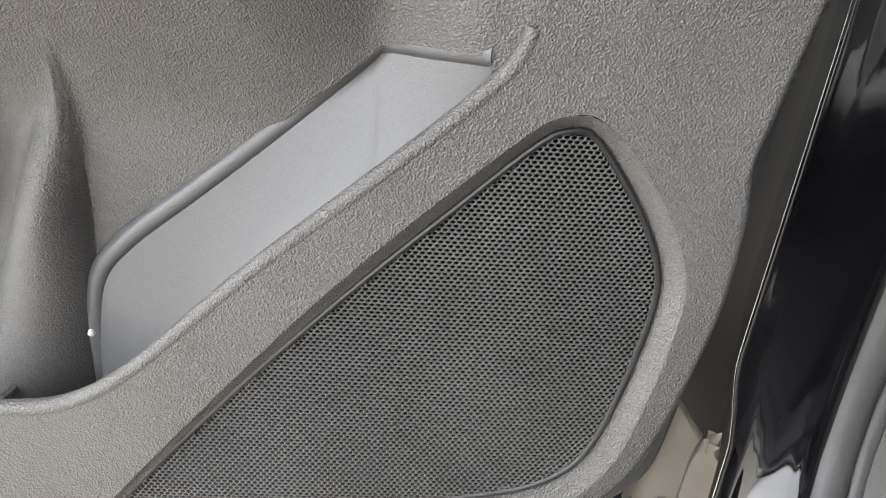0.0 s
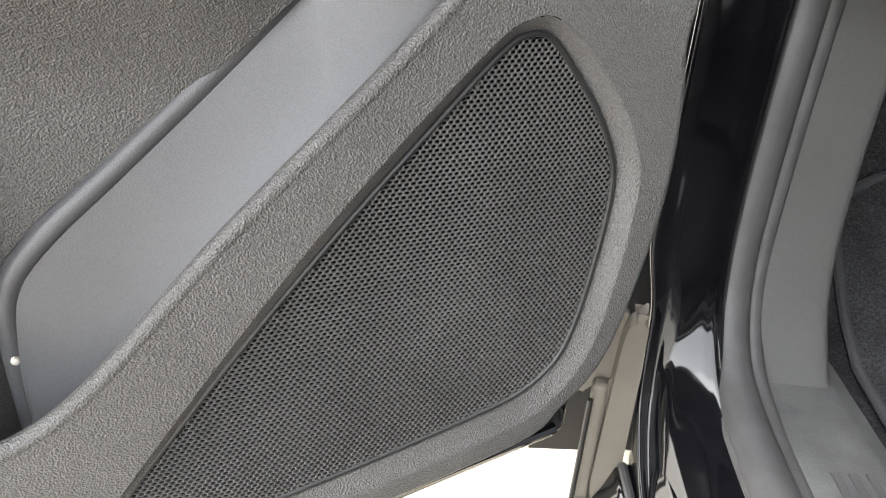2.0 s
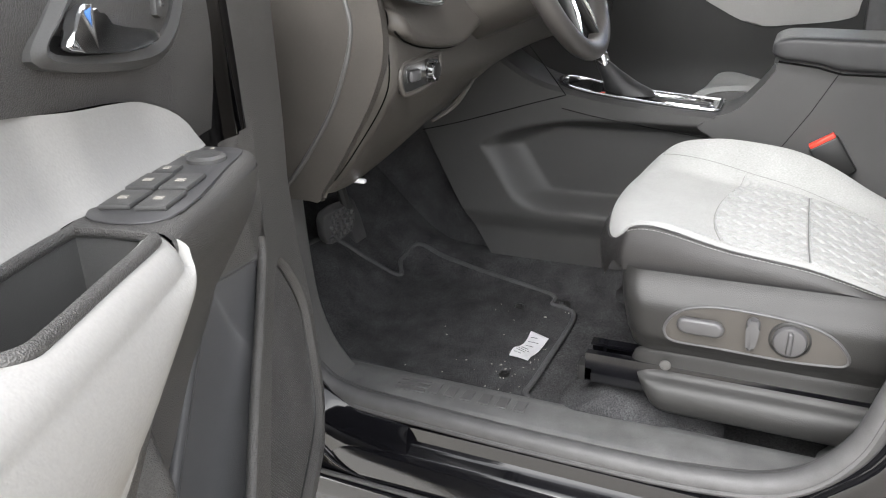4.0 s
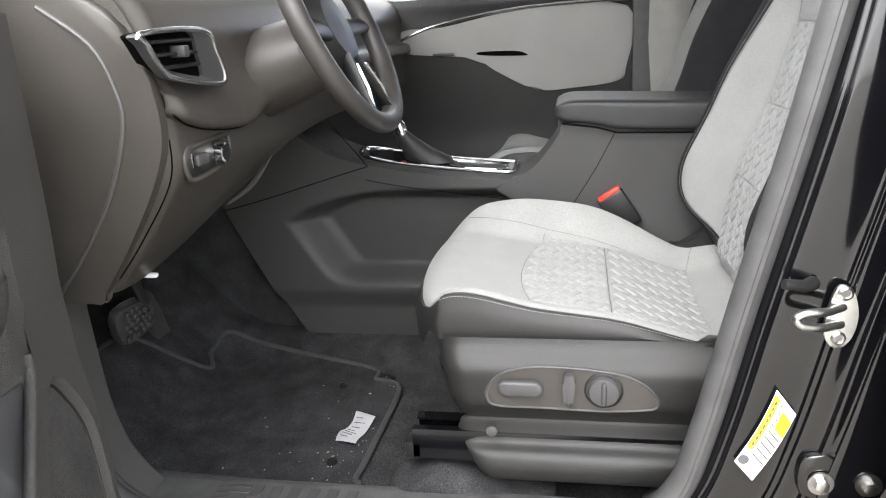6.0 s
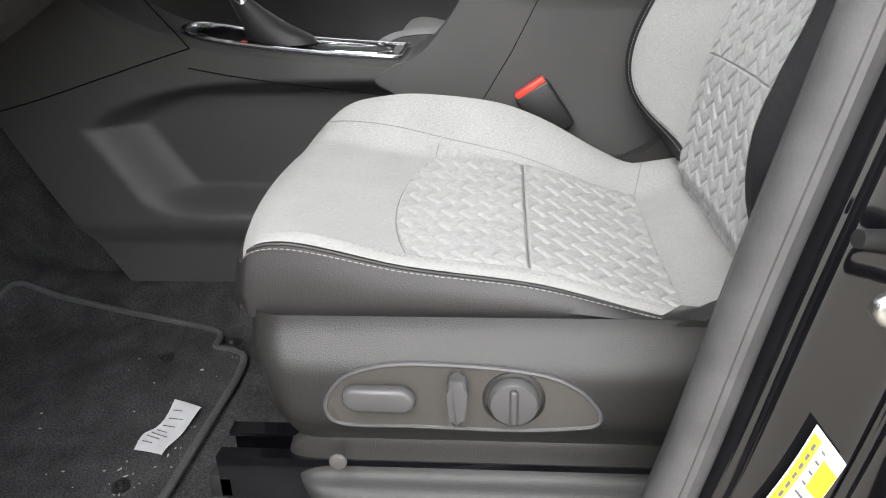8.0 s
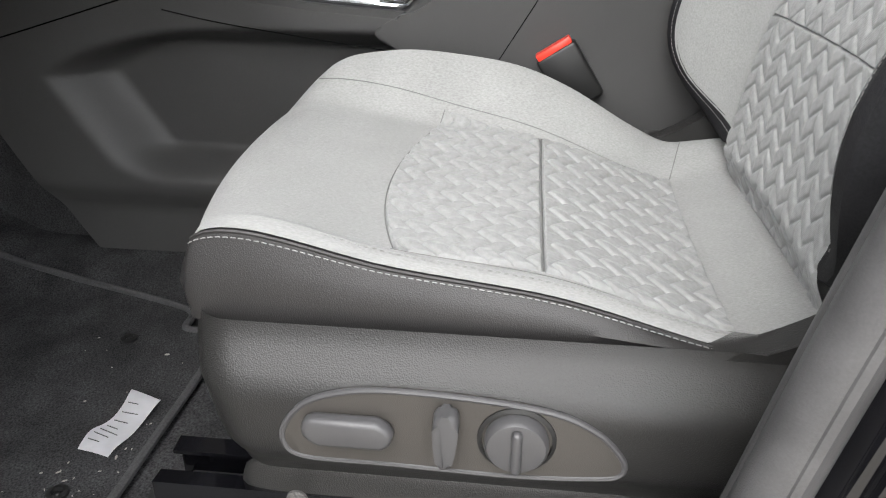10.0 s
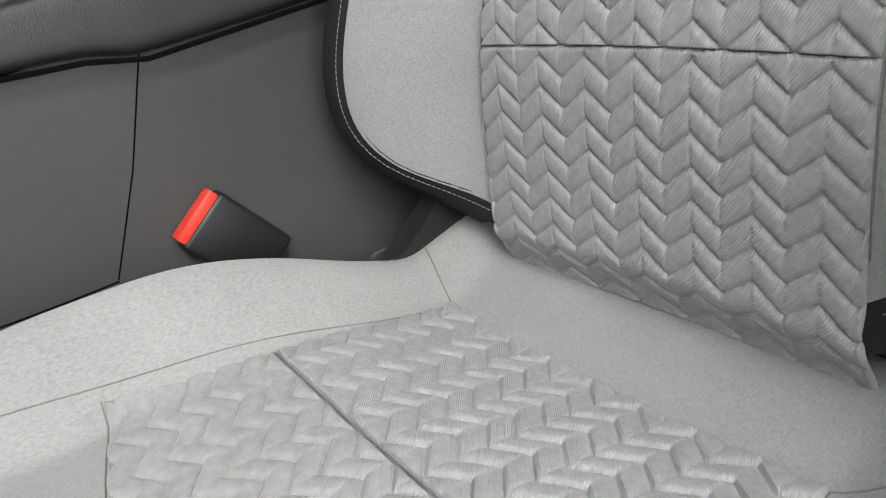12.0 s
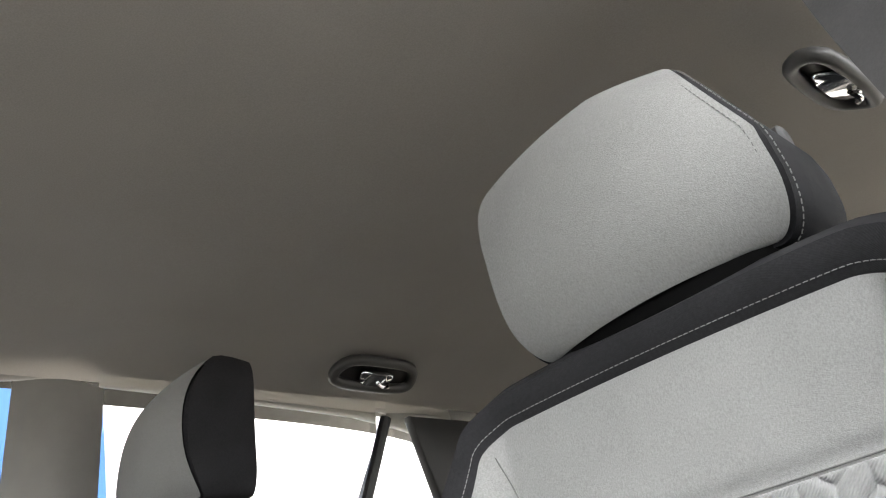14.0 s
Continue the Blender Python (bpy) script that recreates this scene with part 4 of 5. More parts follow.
# the door opening: one line round its lower edge, from the front pillar to the rear one
ring = spline([(0.165, 0.560, 1.10), (0.163, 0.545, 0.85), (0.160, 0.534, 0.62), (0.158, 0.518, 0.505), (0.157, 0.480, 0.438), (0.156, 0.41, 0.410), (0.155, 0.25, 0.403), (0.155, 0.0, 0.400), (0.155, -0.20, 0.405), (0.157, -0.32, 0.43), (0.162, -0.395, 0.50), (0.167, -0.43, 0.60), (0.17, -0.47, 0.78), (0.17, -0.52, 1.0), (0.17, -0.56, 1.2), (0.18, -0.62, 1.5)], 8)
seal = structure("door_seal", tube(ring, 0.0195, 14), RUBBER, "grey rubber door seal round the opening", "door seal")
part("seal_lip", tube([p + Vector((-0.016, 0, -0.006)) for p in ring], 0.006, 8), RUBBER, seal)
part("seal_lip", tube([p + Vector((0.024, 0.002, -0.002)) for p in ring], 0.010, 10), RUBBER, seal)
# inner sill trim with a pressed plate
sill = along("sill_trim", [(0.165, 0.402), (0.185, 0.412), (0.20, 0.414), (0.255, 0.412), (0.275, 0.405), (0.295, 0.352)], -0.405, 0.56, SCUFF, "dusty grey plastic sill trim", "sill trim", 30)
bm = bmesh.new()
for i in range(3):
    block(0.206 + 0.015 * i, 0.214 + 0.015 * i, 0.285, 0.345, 0.4125, 0.4150, 0.001, 1, bm)
part("pressed_bars", bm, RUBBER, sill, "three pressed bars")
for i in range(6):
    bm = block(0.212, 0.244, 0.262 - 0.033 * i, 0.286 - 0.033 * i - 0.004, 0.4128, 0.4152, 0.001, 1)
    part("pressed_bar", bm, RUBBER, sill)
along("sill_paint", [(0.150, 0.392), (0.134, 0.388), (0.130, 0.366), (0.124, 0.362), (0.100, 0.352), (0.094, 0.346), (0.088, 0.330), (0.078, 0.300), (0.074, 0.297)], -1.7, 0.45, PAINT, "black gloss painted sill", "sill", 2)
rocker = along("rocker_panel", [(0.068, 0.297), (0.064, 0.294), (0.056, 0.268), (0.046, 0.244), (0.042, 0.242)], -1.7, 0.45, PAINT, "black gloss rocker panel", "rocker", 2)
along("rocker_moulding", [(0.040, 0.246), (0.030, 0.246), (0.022, 0.240), (0.016, 0.222), (0.016, 0.205), (0.03, 0.19)], -1.7, 0.45, GREY_PLASTIC, "grey plastic rocker moulding", "moulding", 2)
part("bead", tube([(0.071, -1.7, 0.298), (0.071, 0.45, 0.298)], 0.005, 8), RUBBER, rocker)
part("bead", tube([(0.013, -1.7, 0.236), (0.013, 0.45, 0.236)], 0.004, 8), PLASTIC_DARK, rocker)
# front pillar and kick trim
def kick(s, t):
    """The trim beside the pedals: a flat band beside the seal, then the side wall going forward."""
    z = 0.400 + 0.72 * t
    lean = lerp(z, [(0.40, -0.085), (0.43, -0.055), (0.48, -0.022), (0.56, 0.0), (0.75, 0.012), (1.1, 0.03)])
    x = lerp(s, [(0.0, 0.178), (0.12, 0.186), (0.40, 0.246), (0.48, 0.256), (0.56, 0.262), (1.0, 0.30)])
    y = lerp(s, [(0.0, 0.530), (0.12, 0.527), (0.40, 0.525), (0.48, 0.533), (0.56, 0.56), (1.0, 0.92)])
    return Vector((x, y + lean * (1 - ease(0.5, 0.9, s)), z))
structure("kick_trim", sheet(kick, 40, 30), PLASTIC_SOFT, "charcoal kick panel trim beside the pedals", "trim")
structure("firewall", sheet(lambda s, t: Vector((0.30 + 0.62 * s, 0.92 - 0.02 * t, 0.55 + 0.65 * t)), 6, 6), CARPET, "black carpeted firewall behind the pedals", "firewall")
# painted hinge pillar
def hinge(s, t):
    """A smooth painted strip that turns from the sill up beside the seal."""
    pr = [(0.165, 0.040), (0.150, 0.014), (0.140, 0.003), (0.130, 0.0), (0.118, -0.0030), (0.105, -0.0075), (0.092, -0.0120), (0.080, -0.0165), (0.070, -0.0205), (0.064, -0.0228), (0.061, -0.020), (0.061, -0.006), (0.063, 0.05), (0.064, 0.15)]
    n = len(pr) - 1
    x = lerp(s, [(i / n, p[0]) for i, p in enumerate(pr)])
    dy = lerp(s, [(i / n, p[1]) for i, p in enumerate(pr)])
    z0 = lerp(x, [(0.06, 0.295), (0.078, 0.299), (0.088, 0.330), (0.10, 0.353), (0.134, 0.389), (0.165, 0.395)])
    h = (1.30 - z0) * t ** 1.8
    y = lerp(h, [(0.0, 0.28), (0.004, 0.34), (0.015, 0.40), (0.04, 0.445), (0.09, 0.482), (0.20, 0.503), (0.45, 0.512), (0.70, 0.53), (1.0, 0.55)])
    return Vector((x + 0.014 * ease(0.56, 0.46, z0 + h) * ease(0.3, 0.7, s), y + dy, z0 + h))
structure("hinge_pillar", sheet(hinge, 90, 90), PAINT, "black gloss painted hinge pillar", "pillar")
# added black sheet: keeps sky out of the hinge gap, gives its deep shade
structure("gap_backing", sheet(lambda s, t: Vector((0.0 + 0.09 * s, 0.60, 0.16 + 1.06 * t)), 4, 12), PLASTIC_DARK, "black sheet added behind the hinge gap for its deep shade", "liner")
# rear pillar of the opening
def pillar(s, t):
    z = 0.40 + 1.15 * t
    pr = [(0.30, -0.06), (0.215, -0.035), (0.185, -0.006), (0.172, -0.004), (0.158, -0.012), (0.146, -0.016), (0.143, -0.022), (0.138, -0.024), (0.135, -0.030), (0.133, -0.060), (0.131, -0.088), (0.127, -0.092), (0.126, -0.098), (0.122, -0.102), (0.120, -0.125), (0.115, -0.130), (0.113, -0.145), (0.106, -0.150), (0.100, -0.22), (0.03, -0.28)]
    n = len(pr) - 1
    x = lerp(s, [(i / n, p[0]) for i, p in enumerate(pr)])
    dy = lerp(s, [(i / n, p[1]) for i, p in enumerate(pr)])
    y = lerp(z, [(0.40, -0.31), (0.43, -0.335), (0.50, -0.40), (0.60, -0.435), (0.78, -0.475), (1.0, -0.525), (1.2, -0.565), (1.55, -0.64)])
    return Vector((x + 0.05 * ease(1.05, 1.5, z), y + dy, z))
structure("centre_pillar", sheet(lambda s, t: pillar(0.12 + 0.88 * s, t), 90, 60), PAINT, "black gloss painted centre pillar", "pillar")
structure("pillar_trim", sheet(lambda s, t: pillar(0.14 * s, t) + Vector((0.0, 0.004, 0)), 10, 40), RUBBER, "charcoal pillar trim edge", "trim")

# ---- the open driver's door ----
DO, DA = Vector((0.06, 0.42, 0.0)), radians(20)
DU, DN = Vector((-math.cos(DA), -math.sin(DA), 0)), Vector((math.sin(DA), -math.cos(DA), 0))


def dp(u, w, z):
    """A point of the door: u out from the hinge, w from the panel towards the seat, z up."""
    return DO + DU * u + DN * w + Vector((0, 0, z))


def low_w(u, z):
    return max(0.093 + 0.038 * u - 0.105 * z, 0.004)


door = thing("front_door", dp(0.5, -0.05, 0.30), "open black front door with charcoal and pale grey trim panel", "car door")
shell = slab([dp(u, -0.16, z) for u, z in ((0.035, 0.40), (0.06, 0.36), (0.52, 0.26), (1.00, 0.24), (1.04, 0.30), (1.10, 0.75), (1.10, 1.16), (1.07, 1.20), (0.03, 1.24), (0.0, 1.20), (0.005, 0.6))], DN * 0.09, 0.012, 3)
part("door_shell", shell, PAINT, door, "black gloss painted door shell")
part("door_shell_foot", slab([dp(u, -0.11, z) for u, z in ((0.048, 0.362), (0.060, 0.350), (0.275, 0.304), (0.52, 0.248), (1.04, 0.232), (1.05, 0.40), (0.55, 0.42), (0.045, 0.47))], DN * 0.075, 0.008, 3), PAINT, door)
part("door_flange", tube([dp(0.062, -0.034, 0.368), dp(0.27, -0.032, 0.322), dp(0.52, -0.032, 0.266), dp(1.0, -0.032, 0.25)], 0.006, 8), PAINT, door)
part("door_seal", tube(spline([dp(0.012, -0.045, 1.20), dp(0.018, -0.045, 0.80), dp(0.030, -0.045, 0.52), dp(0.060, -0.030, 0.44), dp(0.15, -0.024, 0.41), dp(0.52, -0.020, 0.34), dp(1.0, -0.02, 0.31)], 8), 0.009, 8), RUBBER, door, "black rubber door edge seal")
# lower trim panel, cut out for the speaker
rim_line = [(0.183, 0.822), (0.192, 0.800), (0.223, 0.768), (0.281, 0.717), (0.349, 0.658), (0.426, 0.584), (0.469, 0.555), (0.511, 0.545), (0.594, 0.542), (0.746, 0.542), (0.90, 0.556), (1.04, 0.58)]
rim_pts = [(p.x, p.y) for p in spline([(u, z, 0) for u, z in rim_line], 5)]
low_pts = [(p.x, p.y) for p in spline([(1.05, 0.335, 0), (0.80, 0.350, 0), (0.545, 0.384, 0), (0.324, 0.425, 0), (0.153, 0.458, 0), (0.115, 0.482, 0), (0.077, 0.527, 0), (0.047, 0.634, 0), (0.042, 0.712, 0), (0.046, 0.752, 0), (0.038, 0.795, 0), (0.022, 0.883, 0), (0.016, 0.98, 0), (0.016, 1.19, 0)], 5)]
top_pts = [(0.195, 1.20), (0.180, 1.04), (0.172, 0.94), (0.178, 0.86)]
recess = [(p.x, p.y) for p in spline([(0.155, 0.776, 0), (0.193, 0.752, 0), (0.314, 0.634, 0), (0.466, 0.456, 0), (0.467, 0.437, 0), (0.445, 0.427, 0), (0.359, 0.435, 0), (0.281, 0.448, 0), (0.181, 0.466, 0), (0.132, 0.482, 0), (0.098, 0.516, 0), (0.081, 0.560, 0), (0.067, 0.636, 0), (0.069, 0.682, 0), (0.097, 0.734, 0), (0.130, 0.769, 0)], 6, True)]
mesh_line = [(p.x, p.y) for p in spline([(0.153, 0.764, 0), (0.172, 0.755, 0), (0.220, 0.710, 0), (0.286, 0.646, 0), (0.360, 0.568, 0), (0.438, 0.478, 0), (0.448, 0.457, 0), (0.434, 0.445, 0), (0.366, 0.452, 0), (0.281, 0.466, 0), (0.199, 0.483, 0), (0.150, 0.496, 0), (0.120, 0.516, 0), (0.104, 0.545, 0), (0.091, 0.596, 0), (0.083, 0.647, 0), (0.085, 0.677, 0), (0.100, 0.710, 0), (0.120, 0.739, 0), (0.139, 0.761, 0)], 5, True)]
border = rim_pts + low_pts + top_pts
bm = bmesh.new()
for loop in (border, recess):
    vs = [bm.verts.new((u, z, 0)) for u, z in loop]
    for a, b in zip(vs, vs[1:] + vs[:1]):
        bm.edges.new((a, b))
bmesh.ops.triangle_fill(bm, edges=bm.edges[:], use_beauty=True, use_dissolve=False)
for zc in (0.70, 0.75, 0.79, 0.83, 0.87):
    bmesh.ops.bisect_plane(bm, geom=bm.verts[:] + bm.edges[:] + bm.faces[:], plane_co=(0, zc, 0), plane_no=(0, 1, 0))
for v in bm.verts:
    v.co = dp(v.co.x, low_w(v.co.x, v.co.y), v.co.y)
panel = part("lower_panel", bm, PLASTIC, door, "grained charcoal lower door panel", sharp=60)
# rolled edges
part("panel_edge", tube([dp(u, low_w(u, z) - 0.006, z) for u, z in low_pts], 0.006, 10), PLASTIC, panel)
part("pocket_rim", tube([dp(u, low_w(u, z) - 0.006, z) for u, z in rim_pts], 0.0066, 12), PLASTIC, panel, "smooth rolled pocket rim")
part("edge_return", loft([[dp(u, low_w(u, z) - 0.006, z) for u, z in low_pts], [dp(u, -0.040, z) for u, z in low_pts]], caps=False, closed=False), PLASTIC, panel)
part("pocket_wall", loft([[dp(u, low_w(u, z) - 0.010, z) for u, z in rim_pts], [dp(u, low_w(u, z) - 0.016, z - 0.03) for u, z in rim_pts], [dp(u, max(low_w(u, z) - 0.03, 0.01), z - 0.08) for u, z in rim_pts]], caps=False, closed=False), PLASTIC_SOFT, panel)
# speaker surround and perforated cover
def resample(loop, n):
    pts = [Vector((u, z)) for u, z in loop] + [Vector(loop[0])]
    seg = [(b - a).length for a, b in zip(pts, pts[1:])]
    total, out, i, acc = sum(seg), [], 0, 0.0
    for k in range(n):
        want = total * k / n
        while acc + seg[i] < want:
            acc += seg[i]
            i += 1
        f = (want - acc) / seg[i]
        q = pts[i] + (pts[i + 1] - pts[i]) * f
        out.append((q.x, q.y))
    return out
ra, rb = resample(recess, 120), resample(mesh_line, 120)
rings = [[dp(u, low_w(u, z), z) for u, z in ra]]
for f, d in ((0.10, 0.0006), (0.20, 0.0022), (0.86, 0.0092), (1.0, 0.0098), (1.0, 0.020)):
    rings.append([dp(a[0] + (b[0] - a[0]) * f, low_w(a[0], a[1]) - d, a[1] + (b[1] - a[1]) * f) for a, b in zip(ra, rb)])
part("speaker_surround", loft(rings, caps=False), PLASTIC, panel, "smooth sunken speaker surround")
def inside(u, z, loop):
    hit = False
    for (a, b), (c, d) in zip(loop, loop[1:] + loop[:1]):
        if (b > z) != (d > z) and u < (c - a) * (z - b) / (d - b) + a:
            hit = not hit
    return hit
def near(u, z, loop):
    return min((u - a) ** 2 + (z - b) ** 2 for a, b in loop) ** 0.5
fine = resample(mesh_line, 240)
PX, PZ = 0.00444, 0.0028
verts, faces = [], []
def grille_w(u, z):
    return low_w(u, z) - 0.008
index = {}
def vert(u, z, dw):
    key = (round(u * 1e5), round(z * 1e5), round(dw * 1e5))
    if key not in index:
        index[key] = len(verts)
        verts.append(dp(u, grille_w(u, z) - dw, z))
    return index[key]
RIM8 = ((1, 0), (1, 1), (0, 1), (-1, 1), (-1, 0), (-1, -1), (0, -1), (1, -1))
for j in range(int(0.34 / PZ) + 1):
    for i in range(int(0.40 / PX) + 1):
        u, z = 0.078 + PX * (i + 0.5 * (j % 2)), 0.438 + PZ * j
        if not inside(u, z, fine) or near(u, z, fine) < 0.0020:
            continue
        outer = [(u + a * PX / 2, z + b * PZ / 2) for a, b in RIM8]
        hole = [(u + 0.00176 * math.cos(radians(45 * k)), z + 0.00134 * math.sin(radians(45 * k))) for k in range(8)]
        for k in range(8):
            m = (k + 1) % 8
            faces.append((vert(*outer[k], 0), vert(*outer[m], 0), vert(*hole[m], 0.0003), vert(*hole[k], 0.0003)))
            faces.append((vert(*hole[k], 0.0003), vert(*hole[m], 0.0003), vert(*hole[m], 0.0016), vert(*hole[k], 0.0016)))
me = bpy.data.meshes.new("speaker_grille")
me.from_pydata([tuple(v) for v in verts], [], faces)
me.materials.append(GRILLE)
grille = new("speaker_grille", me)
grille.parent, grille.matrix_parent_inverse = panel, Matrix.Identity(4)
tagged(grille, "perforated black speaker grille")
part("grille_edge", tube([dp(u, grille_w(u, z) - 0.0006, z) for u, z in fine], 0.0022, 8, closed=True), PLASTIC_DARK, panel)
bm = bmesh.new()
bm.faces.new([bm.verts.new(dp(u, grille_w(u, z) - 0.006, z)) for u, z in fine])
part("speaker_foam", bm, VOID, panel)
# pocket ledge, end wall and the panel above
crease = spline([(0.203, 0.004, 0.806), (0.24, -0.013, 0.803), (0.270, -0.029, 0.800), (0.285, -0.033, 0.787), (0.34, -0.032, 0.738), (0.40, -0.028, 0.688), (0.45, -0.024, 0.647), (0.475, -0.022, 0.615), (0.482, -0.02, 0.57), (0.484, -0.02, 0.50)], 6)
def ledge(s, t):
    k = s * (len(crease) - 1)
    i = min(int(k), len(crease) - 2)
    c = crease[i].lerp(crease[i + 1], k - i)
    u = c.x
    zr = lerp(u, [(0.183, 0.822), (0.223, 0.768), (0.281, 0.717), (0.349, 0.658), (0.426, 0.584), (0.469, 0.555)])
    deep = ease(0.25, 1.0, s)
    e = Vector((u - 0.004, low_w(u, zr) - 0.012 - 0.030 * deep, min(zr - 0.018 - 0.13 * deep, c.z)))
    f = t + 0.12 * math.sin(math.pi * t)
    return dp(c.x + (e.x - c.x) * t, c.y + (e.y - c.y) * t, c.z + (e.z - c.z) * f - 0.006 * math.sin(math.pi * t))
part("pocket_ledge", sheet(ledge, 50, 14), LEDGE, door, "smooth charcoal pocket ledge")
part("crease", tube([dp(c.x, c.y - 0.004, c.z - 0.002) for c in crease], 0.0085, 12), LEDGE, door)

def pad_low(u):
    """The lower edge of the pale arm pad."""
    return lerp(u, [(0.571, 0.972), (0.577, 0.955), (0.592, 0.926), (0.636, 0.882), (0.70, 0.836), (0.76, 0.822), (0.9, 0.815), (1.08, 0.815)])


def mid_w(u, z):
    b = pad_low(u)
    base = -0.03 + 0.036 * ease(0.284, 0.205, u) + 0.105 * ease(b - 0.25, b, z) * ease(0.22, 0.36, u)
    k = max(0.76 - z, 0) / 0.2
    c, half = 0.482 + 0.045 * k, 0.010 + 0.035 * k
    bump = 0.032 * max(0, 1 - ((u - c) / half) ** 2) ** 0.8 * ease(0.77, 0.66, z)
    hollow = -0.030 * math.exp(-((u - 0.527 - 0.075 * k) / (0.014 + 0.016 * k)) ** 2) * ease(0.79, 0.66, z)
    return base + bump + hollow


def mid(s, t):
    u = 0.203 + 0.882 * s ** 1.3
    z0 = lerp(u, [(0.203, 0.804), (0.27, 0.799), (0.285, 0.786), (0.34, 0.738), (0.40, 0.688), (0.45, 0.647), (0.475, 0.615), (0.484, 0.48), (0.50, 0.42), (1.1, 0.42)])
    z = z0 + (0.962 - z0) * t
    return dp(u, mid_w(u, z), z)
part("mid_panel", sheet(mid, 200, 90), PLASTIC, door, "grained charcoal door panel")
part("pocket_end", sheet(lambda s, t: dp(0.206 - 0.034 * s, mid_w(0.206, 0.79 + 0.175 * t) + (low_w(0.18, 0.82) - 0.003 - mid_w(0.206, 0.79 + 0.175 * t)) * s ** 1.5, 0.79 + 0.175 * t), 10, 12), PLASTIC, door)
part("pocket_floor", sheet(lambda s, t: dp(0.44 + 0.62 * s, -0.06 + 0.10 * t, 0.42), 8, 4), PLASTIC_DARK, door)
part("bottle_ring", tube([dp(0.60 + 0.055 * math.cos(a), 0.005 + 0.04 * math.sin(a), 0.520) for a in [2 * math.pi * k / 32 for k in range(32)]], 0.005, 8, closed=True), PLASTIC, door, "bottle holder ring")
# pale arm pad: one skin from the upper border, over the armrest's top, down its face
def arm_out(u):
    return lerp(u, [(0.572, 0.080), (0.585, 0.089), (0.605, 0.094), (0.80, 0.102), (1.08, 0.098)])


def pale_top(u):
    return lerp(u, [(0.29, 0.968), (0.311, 0.975), (0.34, 1.01), (0.38, 1.032), (0.42, 1.040), (0.50, 1.048), (0.602, 1.060), (1.1, 1.10)])


def arm_u(s):
    return 0.572 + 0.513 * s ** 1.5


def arm_face(s, t):
    """The rounded outer edge and the face below it."""
    u = arm_u(s)
    out, low = arm_out(u), pad_low(u)
    if t < 0.35:
        q = t / 0.35 * math.pi / 2
        return dp(u, out - 0.026 + 0.026 * math.sin(q), 0.948 + 0.026 * math.cos(q))
    k = (t - 0.35) / 0.65
    z = 0.948 + (low - 0.948) * k
    base = mid_w(u, low) + 0.004
    bulge = 0.010 * math.sin(math.pi * min(k * 1.1, 1)) ** 0.8
    return dp(u, out + (base - out) * ease(0.10, 1.0, k) ** 1.5 + bulge, z)
part("arm_pad", sheet(arm_face, 70, 50), BEIGE, door, "pale grey leatherette arm pad")
inner = [(arm_u(i / 24), -0.008) for i in range(25)]
outer_line = [(arm_u(i / 24), arm_out(arm_u(i / 24)) - 0.026) for i in range(25)]
cup = [(p.x, p.y) for p in spline([(0.604, 0.077, 0), (0.590, 0.068, 0), (0.578, 0.016, 0), (0.588, 0.004, 0), (0.68, 0.001, 0), (0.745, 0.010, 0), (0.768, 0.062, 0), (0.760, 0.080, 0), (0.735, 0.082, 0), (0.66, 0.079, 0)], 5, True)]
bm = bmesh.new()
for loop in (inner + outer_line[::-1], cup):
    vs = [bm.verts.new((u, w, 0)) for u, w in loop]
    for a, b in zip(vs, vs[1:] + vs[:1]):
        bm.edges.new((a, b))
bmesh.ops.triangle_fill(bm, edges=bm.edges[:], use_beauty=True, use_dissolve=False)
for v in bm.verts:
    v.co = dp(v.co.x, v.co.y, 0.974)
arm = part("armrest_top", bm, BEIGE, door, "pale grey armrest top")
# the hollow sweep from the armrest's top up to the dark upper panel
def sweep(s, t):
    u = 0.310 + 0.775 * s
    q = t * math.pi / 2
    top = pale_top(u)
    back = 0.026 * ease(0.30, 0.40, u)
    return dp(u, -0.008 + 0.014 * ease(0.56, 0.50, u) - back * math.sin(q) ** 0.8, 0.974 + (top - 0.974) * (1 - math.cos(q)) ** 0.75)
part("pale_panel", sheet(sweep, 70, 20), BEIGE, door, "pale grey leatherette door panel")
part("pull_cup", loft([[dp(u, w, 0.972) for u, w in cup], [dp(0.67 + (u - 0.67) * 0.95, 0.04 + (w - 0.04) * 0.92, 0.925) for u, w in cup], [dp(0.67 + (u - 0.67) * 0.90, 0.04 + (w - 0.04) * 0.80, 0.905) for u, w in cup]], caps=False), PLASTIC_SOFT, arm, "charcoal pull cup")
bm = bmesh.new()
bm.faces.new([bm.verts.new(dp(0.67 + (u - 0.67) * 0.90, 0.04 + (w - 0.04) * 0.80, 0.905)) for u, w in cup])
part("cup_floor", bm, PLASTIC_SOFT, arm)
part("cup_rim", tube([dp(u, w, 0.9745) for u, w in cup], 0.0055, 10, closed=True, flat=0.8), PLASTIC, arm, "charcoal pull cup rim")
